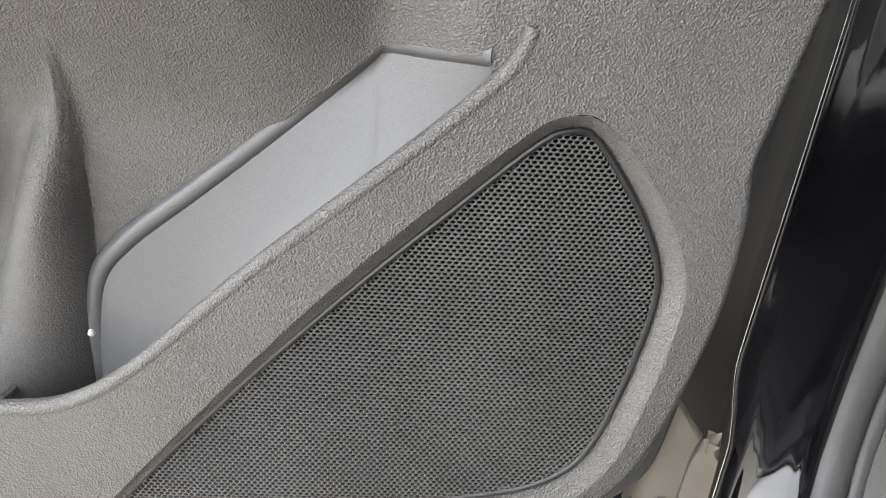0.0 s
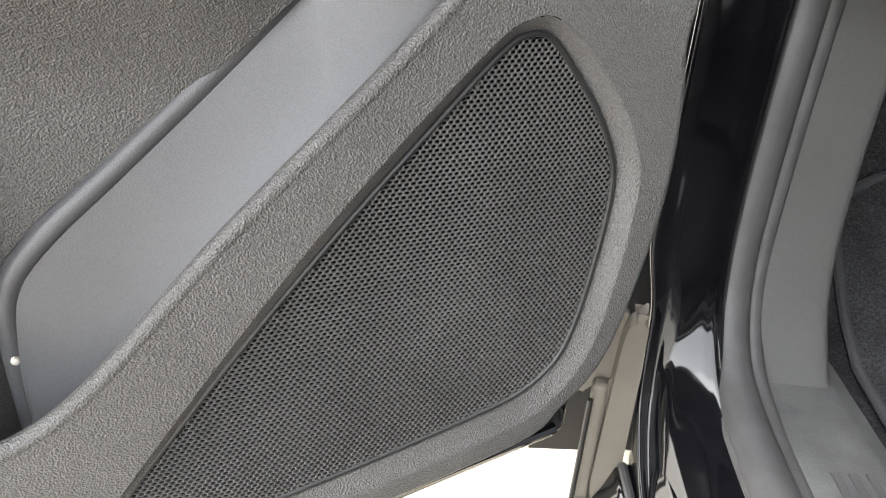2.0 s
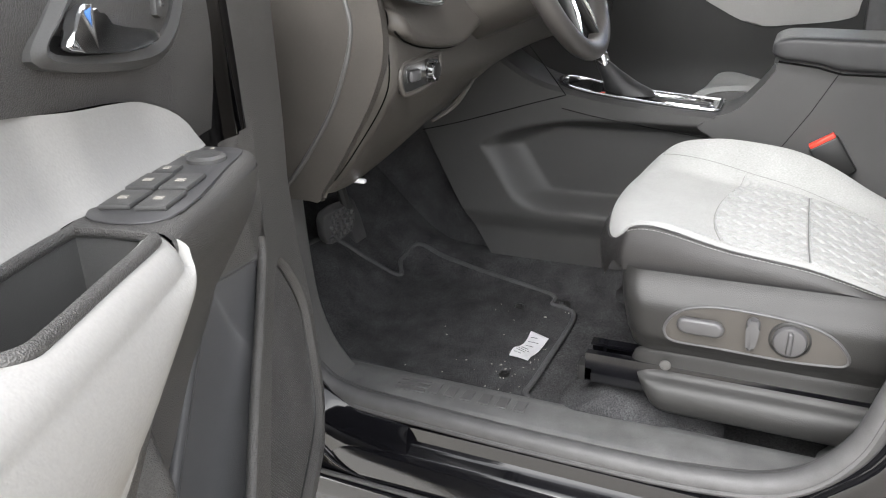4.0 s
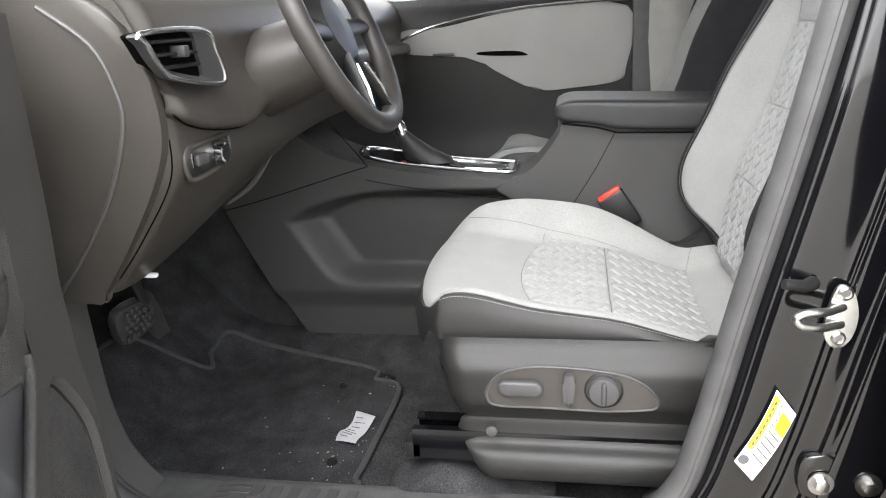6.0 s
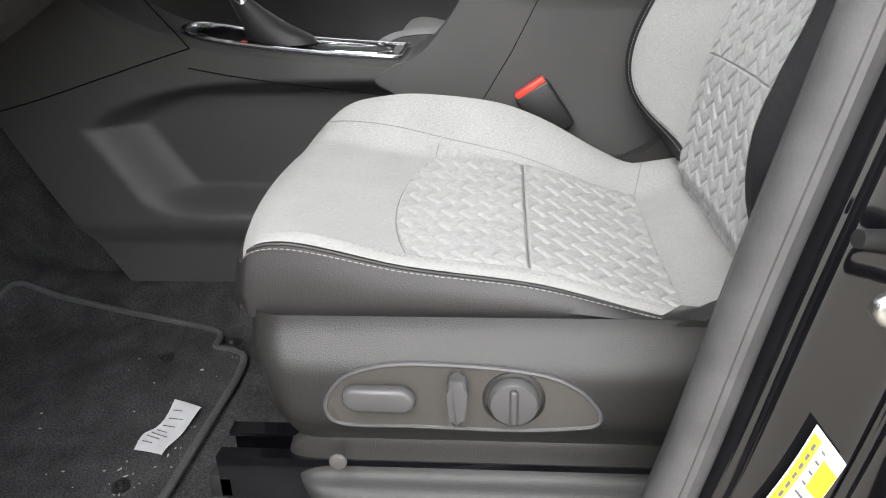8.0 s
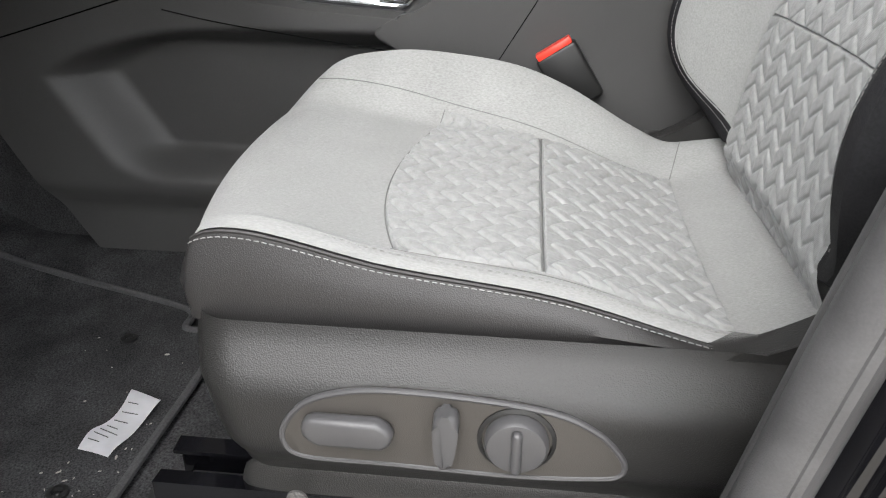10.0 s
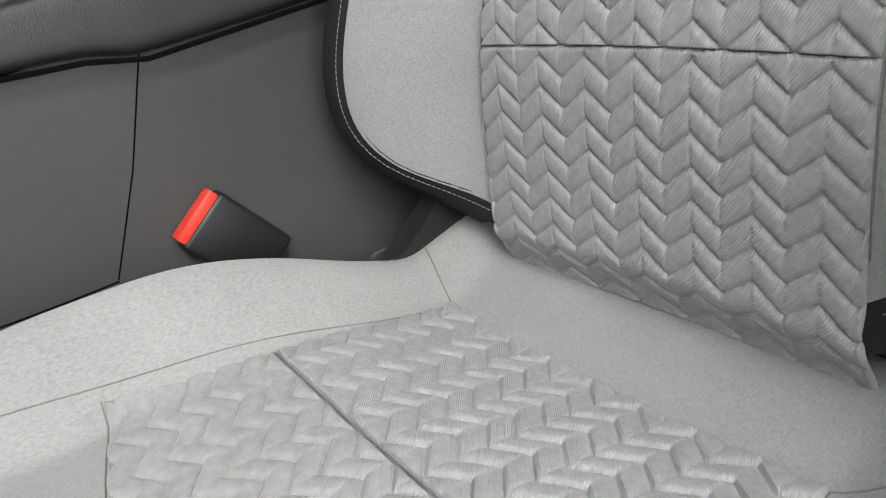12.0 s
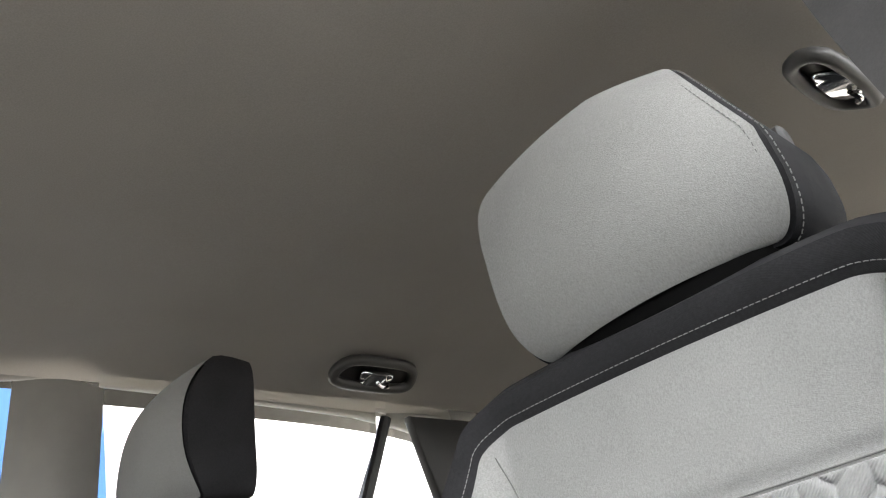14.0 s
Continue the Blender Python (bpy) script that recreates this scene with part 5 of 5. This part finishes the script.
# dark front of the armrest and switch plate
front = [(p.x, p.y) for p in spline([(0.316, 0.004, 0), (0.312, 0.030, 0), (0.322, 0.056, 0), (0.345, 0.070, 0), (0.42, 0.076, 0), (0.52, 0.079, 0), (0.580, 0.083, 0)], 5)]
def pod(drop, into):
    return [dp(u + into * 0.4 * (u < 0.33), w - into, 0.974 - drop) for u, w in front]
foot_line = [dp(u, mid_w(u, 0.90) + 0.001, 0.90) for u, w in front]
rings = [pod(0.0, 0.014), pod(0.0015, 0.007), pod(0.006, 0.002), pod(0.014, 0.0), pod(0.036, 0.002)]
rings.append([a.lerp(b, 0.5) + DN * 0.002 for a, b in zip(rings[-1], foot_line)])
rings.append(foot_line)
part("armrest_front", loft(rings, caps=False, closed=False), PLASTIC, door, "charcoal armrest front")
bm = bmesh.new()
bm.faces.new([bm.verts.new(p) for p in pod(0.0, 0.014) + [dp(0.5735, -0.006, 0.974), dp(0.45, -0.012, 0.974), dp(0.36, -0.010, 0.974)]])
part("pod_top", bm, PLASTIC, door)
plate_line = spline([(0.546, -0.002, 0), (0.45, -0.006, 0), (0.368, -0.002, 0), (0.334, 0.012, 0), (0.328, 0.036, 0), (0.342, 0.056, 0), (0.40, 0.062, 0), (0.550, 0.068, 0)], 5, True)
sp = part("switch_plate", slab([dp(p.x, p.y, 0.9735) for p in plate_line], (0, 0, 0.0025), 0.0012, 2), SATIN, door, "satin charcoal window switch plate")
for u, w in ((0.513, 0.016), (0.516, 0.047), (0.463, 0.014), (0.465, 0.044)):
    o = [dp(u + du, w + dw, 0.9755) for du, dw in ((-0.021, -0.013), (0.021, -0.013), (0.021, 0.013), (-0.021, 0.013))]
    b1 = part("window_switch", slab(o, (0, 0, 0.0055), 0.0025, 2), PLASTIC_SOFT, sp, "charcoal window switch")
    part("switch_mark", slab([dp(u + du, w + dw, 0.9810) for du, dw in ((0.0, -0.004), (0.006, -0.004), (0.006, 0.004), (0.0, 0.004))], (0, 0, 0.0010), 0), DUST, b1)
part("lock_switch", slab([dp(0.422 + du, 0.014 + dw, 0.9755) for du, dw in ((-0.012, -0.012), (0.012, -0.012), (0.012, 0.008), (-0.012, 0.008))], (0, 0, 0.004), 0.0015, 2), PLASTIC_SOFT, sp)
part("switch_mark", slab([dp(0.422 + du, 0.012 + dw, 0.9795) for du, dw in ((-0.003, -0.003), (0.003, -0.003), (0.003, 0.003), (-0.003, 0.003))], (0, 0, 0.001), 0), DUST, sp)
part("mirror_switch", lathe([(0.019, 0), (0.019, 0.004), (0.015, 0.0065), (0.010, 0.0055), (0.001, 0.0055)], dp(0.382, 0.034, 0.9755), (0, 0, 1), 24), PLASTIC_SOFT, sp, "round mirror switch")
for du, dw in ((-0.030, 0.0), (-0.012, -0.026), (0.012, -0.026)):
    part("switch_mark", slab([dp(0.372 + du * 0.6 + a, 0.030 + dw * 0.8 + b, 0.9805) for a, b in ((-0.002, -0.002), (0.002, -0.002), (0.002, 0.002), (-0.002, 0.002))], (0, 0, 0.001), 0), DUST, sp)
# dark upper panel
part("upper_panel", sheet(lambda s, t: dp(0.20 + 0.885 * s, -0.030 + 0.016 * math.sin(math.pi * t), min(pale_top(0.20 + 0.885 * s), 1.2) + (1.22 - min(pale_top(0.20 + 0.885 * s), 1.2)) * t), 60, 12), PLASTIC, door, "charcoal upper door panel")
bez_in = spline([dp(u, -0.010, z) for u, z in ((0.524, 1.095), (0.510, 1.117), (0.463, 1.143), (0.392, 1.162), (0.300, 1.166), (0.284, 1.155), (0.289, 1.136), (0.324, 1.098), (0.386, 1.083))], 5, True)
bez_out = spline([dp(u, -0.012, z) for u, z in ((0.544, 1.088), (0.528, 1.121), (0.476, 1.153), (0.405, 1.175), (0.285, 1.178), (0.262, 1.165), (0.266, 1.132), (0.300, 1.088), (0.376, 1.066))], 5, True)
hb = part("handle_bezel", loft([[p - DN * 0.010 for p in bez_out], bez_out, [p.lerp(q, 0.5) + DN * 0.005 for p, q in zip(bez_out, bez_in)], bez_in, [p - DN * 0.008 for p in bez_in]], caps=False), PLASTIC_SOFT, door, "charcoal rim round the handle recess")
part("handle_hollow", slab([p - DN * 0.009 for p in bez_in], DN * 0.003, 0.0005), PLASTIC_DARK, hb, "dark handle recess")
o = spline([dp(u, -0.009, z) for u, z in ((0.520, 1.097), (0.512, 1.112), (0.494, 1.128), (0.481, 1.127), (0.464, 1.114), (0.430, 1.106), (0.372, 1.098), (0.376, 1.090), (0.440, 1.087))], 4, True)
part("inner_handle", slab(o, DN * 0.012, 0.004, 3), CHROME, hb, "chrome inside door handle")
part("lock_switch", slab(spline([dp(u, -0.016, z) for u, z in ((0.334, 1.146), (0.306, 1.148), (0.318, 1.112), (0.346, 1.110))], 3, True), DN * 0.008, 0.002), PLASTIC_SOFT, hb)
for u, z in ((0.334, 1.120), (0.322, 1.138)):
    part("lock_mark", slab([dp(u + du, -0.008, z + dz) for du, dz in ((-0.003, -0.003), (0.003, -0.003), (0.003, 0.003), (-0.003, 0.003))], DN * 0.0012, 0), SILVER, hb)
# crumbs in the pocket
crumbs = thing("crumb", dp(0.475, -0.004, 0.578), "pale crumb stuck in the door pocket", "crumb")
part("grain", lathe([(0.001, -0.002), (0.003, 0), (0.0025, 0.002), (0.0005, 0.003)], dp(0.476, 0.0, 0.578), DN, 8), DUST, crumbs)
scuff = thing("scuff_mark", dp(0.535, -0.01, 0.55), "white scuff marks on the bottle holder wall", "scuff")
bm = bmesh.new()
for i in range(6):
    q = 0.552 + 0.006 * math.sin(i * 1.3) + 0.005 * i
    tube([dp(q, mid_w(q, 0.57 - 0.012 * i) + 0.002, 0.575 - 0.012 * i), dp(q + 0.003, mid_w(q, 0.565 - 0.012 * i) + 0.002, 0.568 - 0.012 * i)], 0.0016, 5, bm)
part("mark", bm, DUST, scuff)
# door check strap and wiring boot beside the hinge
boot = thing("wiring_boot", (0.05, 0.50, 0.80), "ribbed black rubber wiring boot between door and pillar", "wiring boot")
coil = spline([(0.048, 0.525, 0.87), (0.037, 0.507, 0.815), (0.031, 0.498, 0.775), (0.024, 0.492, 0.742), (0.012, 0.487, 0.722)], 10)
part("bellows", tube(coil, [0.0075 + 0.0028 * (i % 2) for i in range(len(coil))], 12), RUBBER, boot)
part("collar", lathe([(0.013, -0.006), (0.015, -0.004), (0.015, 0.004), (0.012, 0.006), (0.004, 0.006)], coil[-1], coil[-1] - coil[-2], 16), PLASTIC_DARK, boot, "black plastic boot collar")
part("collar", lathe([(0.013, -0.006), (0.015, -0.004), (0.015, 0.004), (0.012, 0.006), (0.004, 0.006)], coil[0], coil[0] - coil[1], 16), PLASTIC_DARK, boot)
guard = thing("splash_guard", (0.09, 0.48, 0.25), "grey plastic splash guard at the sill's front end", "splash guard")
part("guard_plate", slab([(-0.012, 0.478, 0.41), (-0.005, 0.478, 0.53), (0.015, 0.474, 0.517), (0.036, 0.470, 0.492), (0.052, 0.468, 0.478), (0.052, 0.468, 0.40), (0.034, 0.468, 0.398), (0.022, 0.468, 0.378), (0.010, 0.468, 0.385)], (0, 0.012, 0), 0.003), GREY_PLASTIC, guard)
part("guard_strip", slab(spline([(0.046, 0.456, 0.20), (0.046, 0.456, 0.42), (0.050, 0.455, 0.474), (0.058, 0.455, 0.482), (0.068, 0.456, 0.470), (0.072, 0.456, 0.20)], 3, True), (0, 0.016, 0), 0.006, 3), GREY_PLASTIC, guard)
part("guard_strip", block(0.028, 0.043, 0.454, 0.47, 0.20, 0.402, 0.005, 3), GREY_PLASTIC, guard)
part("guard_rib", tube([(0.0255, 0.452, 0.20), (0.0255, 0.452, 0.385)], 0.003, 8), PLASTIC_DARK, guard)

# ---- latch striker, label and bolts on the centre pillar ----
striker = thing("door_striker", (0.12, -0.56, 0.79), "zinc plated door striker bolted to the pillar", "striker")
o = [Vector((p.x, -0.570 + (p.y + 0.570) * 0.80, 0.793 + (p.z - 0.793) * 0.88)) for p in spline([(0.121, -0.562, 0.836), (0.121, -0.575, 0.838), (0.119, -0.587, 0.826), (0.118, -0.594, 0.795), (0.118, -0.588, 0.765), (0.119, -0.574, 0.748), (0.120, -0.560, 0.750), (0.121, -0.549, 0.770), (0.122, -0.553, 0.805)], 5, True)]
sp2 = part("base_plate", slab(o, (-0.006, 0, 0), 0.002, 2), STEEL, striker)
part("loop", tube(spline([(0.116, -0.572, 0.806), (0.098, -0.548, 0.806), (0.092, -0.524, 0.806), (0.092, -0.514, 0.799), (0.092, -0.522, 0.790), (0.098, -0.546, 0.786), (0.116, -0.572, 0.784)], 6), 0.0055, 10), STEEL, striker)
for p in ((0.115, -0.573, 0.824), (0.115, -0.570, 0.766)):
    part("bolt", lathe([(0.009, 0), (0.009, 0.002), (0.006, 0.004), (0.006, 0.002), (0.001, 0.002)], p, (-1, 0, 0), 16), STEEL, sp2)
bumper = thing("door_bumper", (0.12, -0.52, 0.834), "black rubber door bumper stop", "bumper")
part("pin", tube([(0.130, -0.540, 0.831), (0.112, -0.525, 0.833), (0.105, -0.500, 0.838)], [0.009, 0.008, 0.006], 12), PLASTIC_DARK, bumper)
stick = thing("tyre_label", (0.13, -0.5, 0.62), "white and yellow printed tyre label on the pillar", "label")
c = [Vector(p) for p in ((0.131, -0.509, 0.688), (0.129, -0.534, 0.655), (0.131, -0.488, 0.553), (0.133, -0.464, 0.580))]
def lab(s, t):
    return (c[0] * (1 - t) + c[3] * t) * (1 - s) + (c[1] * (1 - t) + c[2] * t) * s + Vector((-0.005, -0.004 * math.sin(t * 3.1), 0))
bm = sheet(lab, 4, 12)
lp = part("backing", bm, PAPER, stick, "white label")
def patch(s0, s1, t0, t1, lift=0.0010):
    return sheet(lambda s, t: lab(s0 + (s1 - s0) * s, t0 + (t1 - t0) * t) + Vector((-lift, 0, 0)), 2, 4)
part("band", patch(0.03, 0.28, 0.05, 0.76), YELLOW, lp, "yellow band")
part("band", patch(0.52, 0.97, 0.12, 0.36), YELLOW, lp, "yellow block")
for i in range(9):
    part("print_line", patch(0.36, 0.48 if i < 4 else 0.93, 0.08 + 0.085 * i, 0.10 + 0.085 * i, 0.0016), INK, lp)
for i in range(8):
    part("print_line", patch(0.12, 0.2, 0.10 + 0.08 * i, 0.15 + 0.08 * i, 0.0018), INK, lp)
part("round_mark", lathe([(0.007, 0), (0.007, 0.0008), (0.001, 0.0008)], lab(0.22, 0.90) + Vector((-0.001, 0, 0)), (-1, 0, 0), 20), INK, lp)
bracket = thing("hinge_bracket", (0.12, -0.59, 0.565), "black hinge bracket with zinc bolts on the pillar", "bracket")
part("plate", slab(spline([(0.122, -0.545, 0.60), (0.120, -0.60, 0.605), (0.116, -0.66, 0.60), (0.116, -0.66, 0.54), (0.120, -0.60, 0.535), (0.122, -0.545, 0.545)], 4, True), (-0.012, 0, 0), 0.004), PAINT, bracket)
for p in ((0.108, -0.566, 0.567), (0.106, -0.622, 0.569)):
    nut = part("washer", lathe([(0.016, 0), (0.016, 0.003), (0.001, 0.003)], p, (-1, 0, 0), 20), STEEL, bracket)
    part("nut", lathe([(0.009, 0.003), (0.009, 0.011), (0.006, 0.012), (0.001, 0.012)], p, (-1, 0, 0), 6), STEEL, nut)

# ---- roof, far side and rear of the cabin ----
def liner(s, t):
    x = 0.27 + (2 * CAR - 0.54) * s
    y = 0.50 - 2.9 * t
    a = abs(2 * s - 1)
    return Vector((x, y, 1.675 - 0.010 * a ** 4 - 0.02 * (t - 0.4) ** 2 * 4 - 0.12 * ease(0.12, 0.0, t) - 0.18 * ease(0.8, 1.0, t)))
structure("ceiling", sheet(liner, 40, 60), HEADLINER, "warm grey cloth headliner", "headliner")
structure("roof", sheet(lambda s, t: Vector((0.17 + (2 * CAR - 0.34) * s, 0.55 - 3.1 * t, 1.73 - 0.05 * abs(2 * s - 1) ** 4 - 0.2 * ease(0.8, 1.0, t))), 20, 30), PAINT, "black painted roof", "roof")
for sx in (0, 1):
    X = (lambda x: 2 * CAR - x) if sx else (lambda x: x)
    structure("roof_rail", tube([Vector((X(0.25), 0.45, 1.52)), Vector((X(0.25), 0.1, 1.62)), Vector((X(0.245), -0.6, 1.705)), Vector((X(0.255), -1.3, 1.685)), Vector((X(0.28), -1.9, 1.60))], 0.026, 12), TRIM_GREY if sx else PAINT, "roof side rail over the doors", "roof rail")
    structure("front_pillar", tube([Vector((X(0.25), 0.45, 1.52)), Vector((X(0.22), 0.85, 1.26)), Vector((X(0.20), 1.15, 1.07))], 0.04, 12), TRIM_GREY, "grey front roof pillar", "pillar")


def grab_handle(x, y, z, side, size=1.0):
    g = thing("grab_handle", (x, y, z), "dark folding grab handle with a bright hook plate", "grab handle", group="grab handles")
    ring = spline([(x + side * 0.022, y + 0.085, z - 0.012), (x, y + 0.10, z + 0.002), (x - side * 0.030, y + 0.075, z + 0.014), (x - side * 0.036, y, z + 0.016), (x - side * 0.030, y - 0.075, z + 0.014), (x, y - 0.10, z + 0.002), (x + side * 0.022, y - 0.085, z - 0.012), (x + side * 0.028, y, z - 0.014)], 6, True)
    mid_pt = Vector((x, y, z))
    ring = [mid_pt + (p - mid_pt) * size for p in ring]
    part("surround", tube(ring, 0.012 * size, 10, closed=True), PLASTIC_SOFT, g, "dark grey handle surround")
    part("handle_base", slab([p + Vector((0, 0, 0.006)) for p in ring], (0, 0, 0.006), 0), PLASTIC_DARK, g)
    plate = spline([(x - side * 0.012, y + 0.040, z - 0.004), (x - side * 0.016, y, z - 0.006), (x - side * 0.012, y - 0.040, z - 0.004), (x + side * 0.012, y - 0.036, z - 0.016), (x + side * 0.018, y, z - 0.018), (x + side * 0.012, y + 0.036, z - 0.016)], 5, True)
    part("hook_plate", slab(plate, (0, 0, 0.008), 0.003), CHROME, g, "bright hook plate")
    part("hook", tube(spline([(x + side * 0.006, y - 0.010, z - 0.016), (x + side * 0.010, y - 0.026, z - 0.022), (x + side * 0.004, y - 0.036, z - 0.020)], 4), 0.004, 8), CHROME, g)
grab_handle(1.47, -1.13, 1.645, 1)
grab_handle(0.420, -1.055, 1.590, -1, 0.80)

FX = 1.70
def far_door(s, t):
    y = 0.85 - 2.6 * s
    z = 0.36 + 0.86 * t
    return Vector((FX + 0.03 * ease(0.9, 1.0, t) - 0.05 * math.exp(-((z - 0.62) / 0.10) ** 2) + 0.01 * math.sin(3 * z), y, z))
far = structure("wall_far", sheet(far_door, 60, 40), SHIELD, "charcoal trim of the far side doors", "door trim")
o = spline([(FX - 0.012, y, z) for y, z in ((0.30, 1.125), (0.303, 1.06), (0.211, 1.045), (0.066, 1.031), (0.0, 0.99), (-0.129, 0.927), (-0.25, 0.928), (-0.385, 0.945), (-0.41, 0.985), (-0.413, 1.17), (-0.08, 1.172), (0.169, 1.131))], 4, True)
part("pale_insert", slab(o, (0.02, 0, 0), 0.006, 2), BEIGE, far, "pale grey leatherette door insert")
part("trim_line", tube(spline([(FX - 0.014, 0.33, 1.085), (FX - 0.016, 0.19, 1.137), (FX - 0.016, -0.08, 1.178), (FX - 0.014, -0.42, 1.19)], 6), 0.005, 8), SILVER, far, "thin silver trim line")
part("pull_slot", slab(spline([(FX - 0.016, y, z) for y, z in ((0.05, 1.050), (0.04, 1.040), (-0.09, 1.034), (-0.10, 1.040), (-0.06, 1.050))], 4, True), (0.006, 0, 0), 0.001), VOID, far, "dark pull slot")
part("window_switch", block(FX - 0.03, FX - 0.01, 0.13, 0.20, 1.043, 1.052, 0.003), SATIN, far)
part("door_edge", block(FX - 0.022, FX + 0.01, -0.505, -0.428, 0.42, 1.20, 0.008, 2), RUBBER, far, "black seal along the far door edge")
structure("pillar_far", sheet(lambda s, t: Vector((1.71 - 0.03 * math.sin(math.pi * s) - 0.06 * t, -0.475 - 0.155 * s, 0.40 + 1.24 * t)), 14, 10), TRIM_GREY, "warm grey far centre pillar trim", "pillar")
for y0, y1 in ((0.80, -0.45), (-0.62, -1.26), (-1.29, -1.75)):
    pane = structure("window_1", sheet(lambda s, t: Vector((1.715 - 0.07 * t, y0 + (y1 - y0) * s, 1.20 + 0.48 * t)), 2, 2), GLASS, "clear far side window glass", "window")
    pane.visible_shadow = False
structure("window_bar", tube([(1.735, -1.12, 1.19), (1.69, -1.21, 1.40), (1.635, -1.275, 1.62)], 0.014, 8), PLASTIC_DARK, "black upright bar between the rear side windows", "window bar")
structure("pillar_rear", slab([(1.70, -1.50, 1.20), (1.64, -1.33, 1.62), (1.60, -2.0, 1.60), (1.66, -2.1, 1.20)], (-0.03, 0, 0), 0.006), PLASTIC_DARK, "dark rear quarter trim", "pillar")
structure("wall_rear", sheet(lambda s, t: Vector((0.25 + 1.45 * s, -2.05 - 0.25 * t, 0.36 + 0.80 * t)), 6, 6), CARPET, "dark load area wall", "wall")
rear = thing("rear_seat", (CAR, -1.4, 0.40), "black cloth rear bench behind the front seats", "car seat")
part("cushion", block(0.36, 1.60, -1.75, -1.15, 0.55, 0.74, 0.05, 4), CLOTH_DARK, rear)
part("backrest", block(0.36, 1.60, -1.90, -1.70, 0.70, 1.22, 0.05, 4), CLOTH_DARK, rear)
# near rear door and body side
structure("wall_near", sheet(lambda s, t: Vector((0.005 + 0.10 * ease(0.65, 1.0, t), -0.60 - 1.4 * s, 0.30 + 0.95 * t)), 10, 20), PAINT, "black gloss rear door", "door")
near_glass = structure("window_2", sheet(lambda s, t: Vector((0.11 + 0.11 * t, -0.66 - 1.0 * s, 1.22 + 0.36 * t)), 2, 2), GLASS, "clear near side rear window", "window")
near_glass.visible_shadow = False
structure("bonnet", sheet(lambda s, t: Vector((0.12 + 1.70 * s, 0.95 + 1.2 * t, 1.06 - 0.12 * t * t - 0.10 * abs(2 * s - 1) ** 4)), 16, 10), PAINT, "black gloss bonnet", "bonnet")
structure("fender", sheet(lambda s, t: Vector((0.015 + 0.10 * ease(0.7, 1.0, t), 0.62 + 1.5 * s, 0.25 + 0.75 * t)), 12, 12), PAINT, "black gloss front fender", "fender")

# ---- ground and surroundings ----
structure("ground", sheet(lambda s, t: Vector((-60 + 120 * s, -60 + 120 * t, 0)), 2, 2), GROUND, "beige sealed concrete ground", "ground")
structure("floor_line", block(-0.9, 2.5, 0.556, 0.562, 0.0, 0.003, 0.0), LINE, "pale joint line in the ground", "line")
for x, y, r in ((0.019, 0.49, 0.035), (-0.02, 0.40, 0.028), (0.12, 0.505, 0.02)):
    st = thing("stain", (x, y, 0.001), "dark water stain on the ground", "stain")
    part("spot", slab([Vector((x + r * (1 + 0.25 * math.sin(3 * a + x * 40)) * math.cos(a), y + 0.8 * r * (1 + 0.2 * math.cos(2 * a)) * math.sin(a), 0.0005)) for a in [2 * math.pi * k / 28 for k in range(28)]], (0, 0, 0.002), 0), STAIN, st)
structure("backdrop_white", block(8.0, 8.4, -40.0, -4.05, 0.0, 9.0, 0.0), WHITE_WALL, "white wall far beside the car", "backdrop")
# unseen white stretch, added so that the trim reflects less blue
structure("backdrop_white", block(8.0, 8.4, -1.2, 14.0, 0.0, 6.5, 0.0), WHITE_WALL, "white wall far beside the car", "backdrop")
structure("backdrop_blue", block(8.0, 8.4, -4.05, -1.2, 0.0, 6.5, 0.0), BLUE_WALL, "sky blue wall far beside the car", "backdrop")
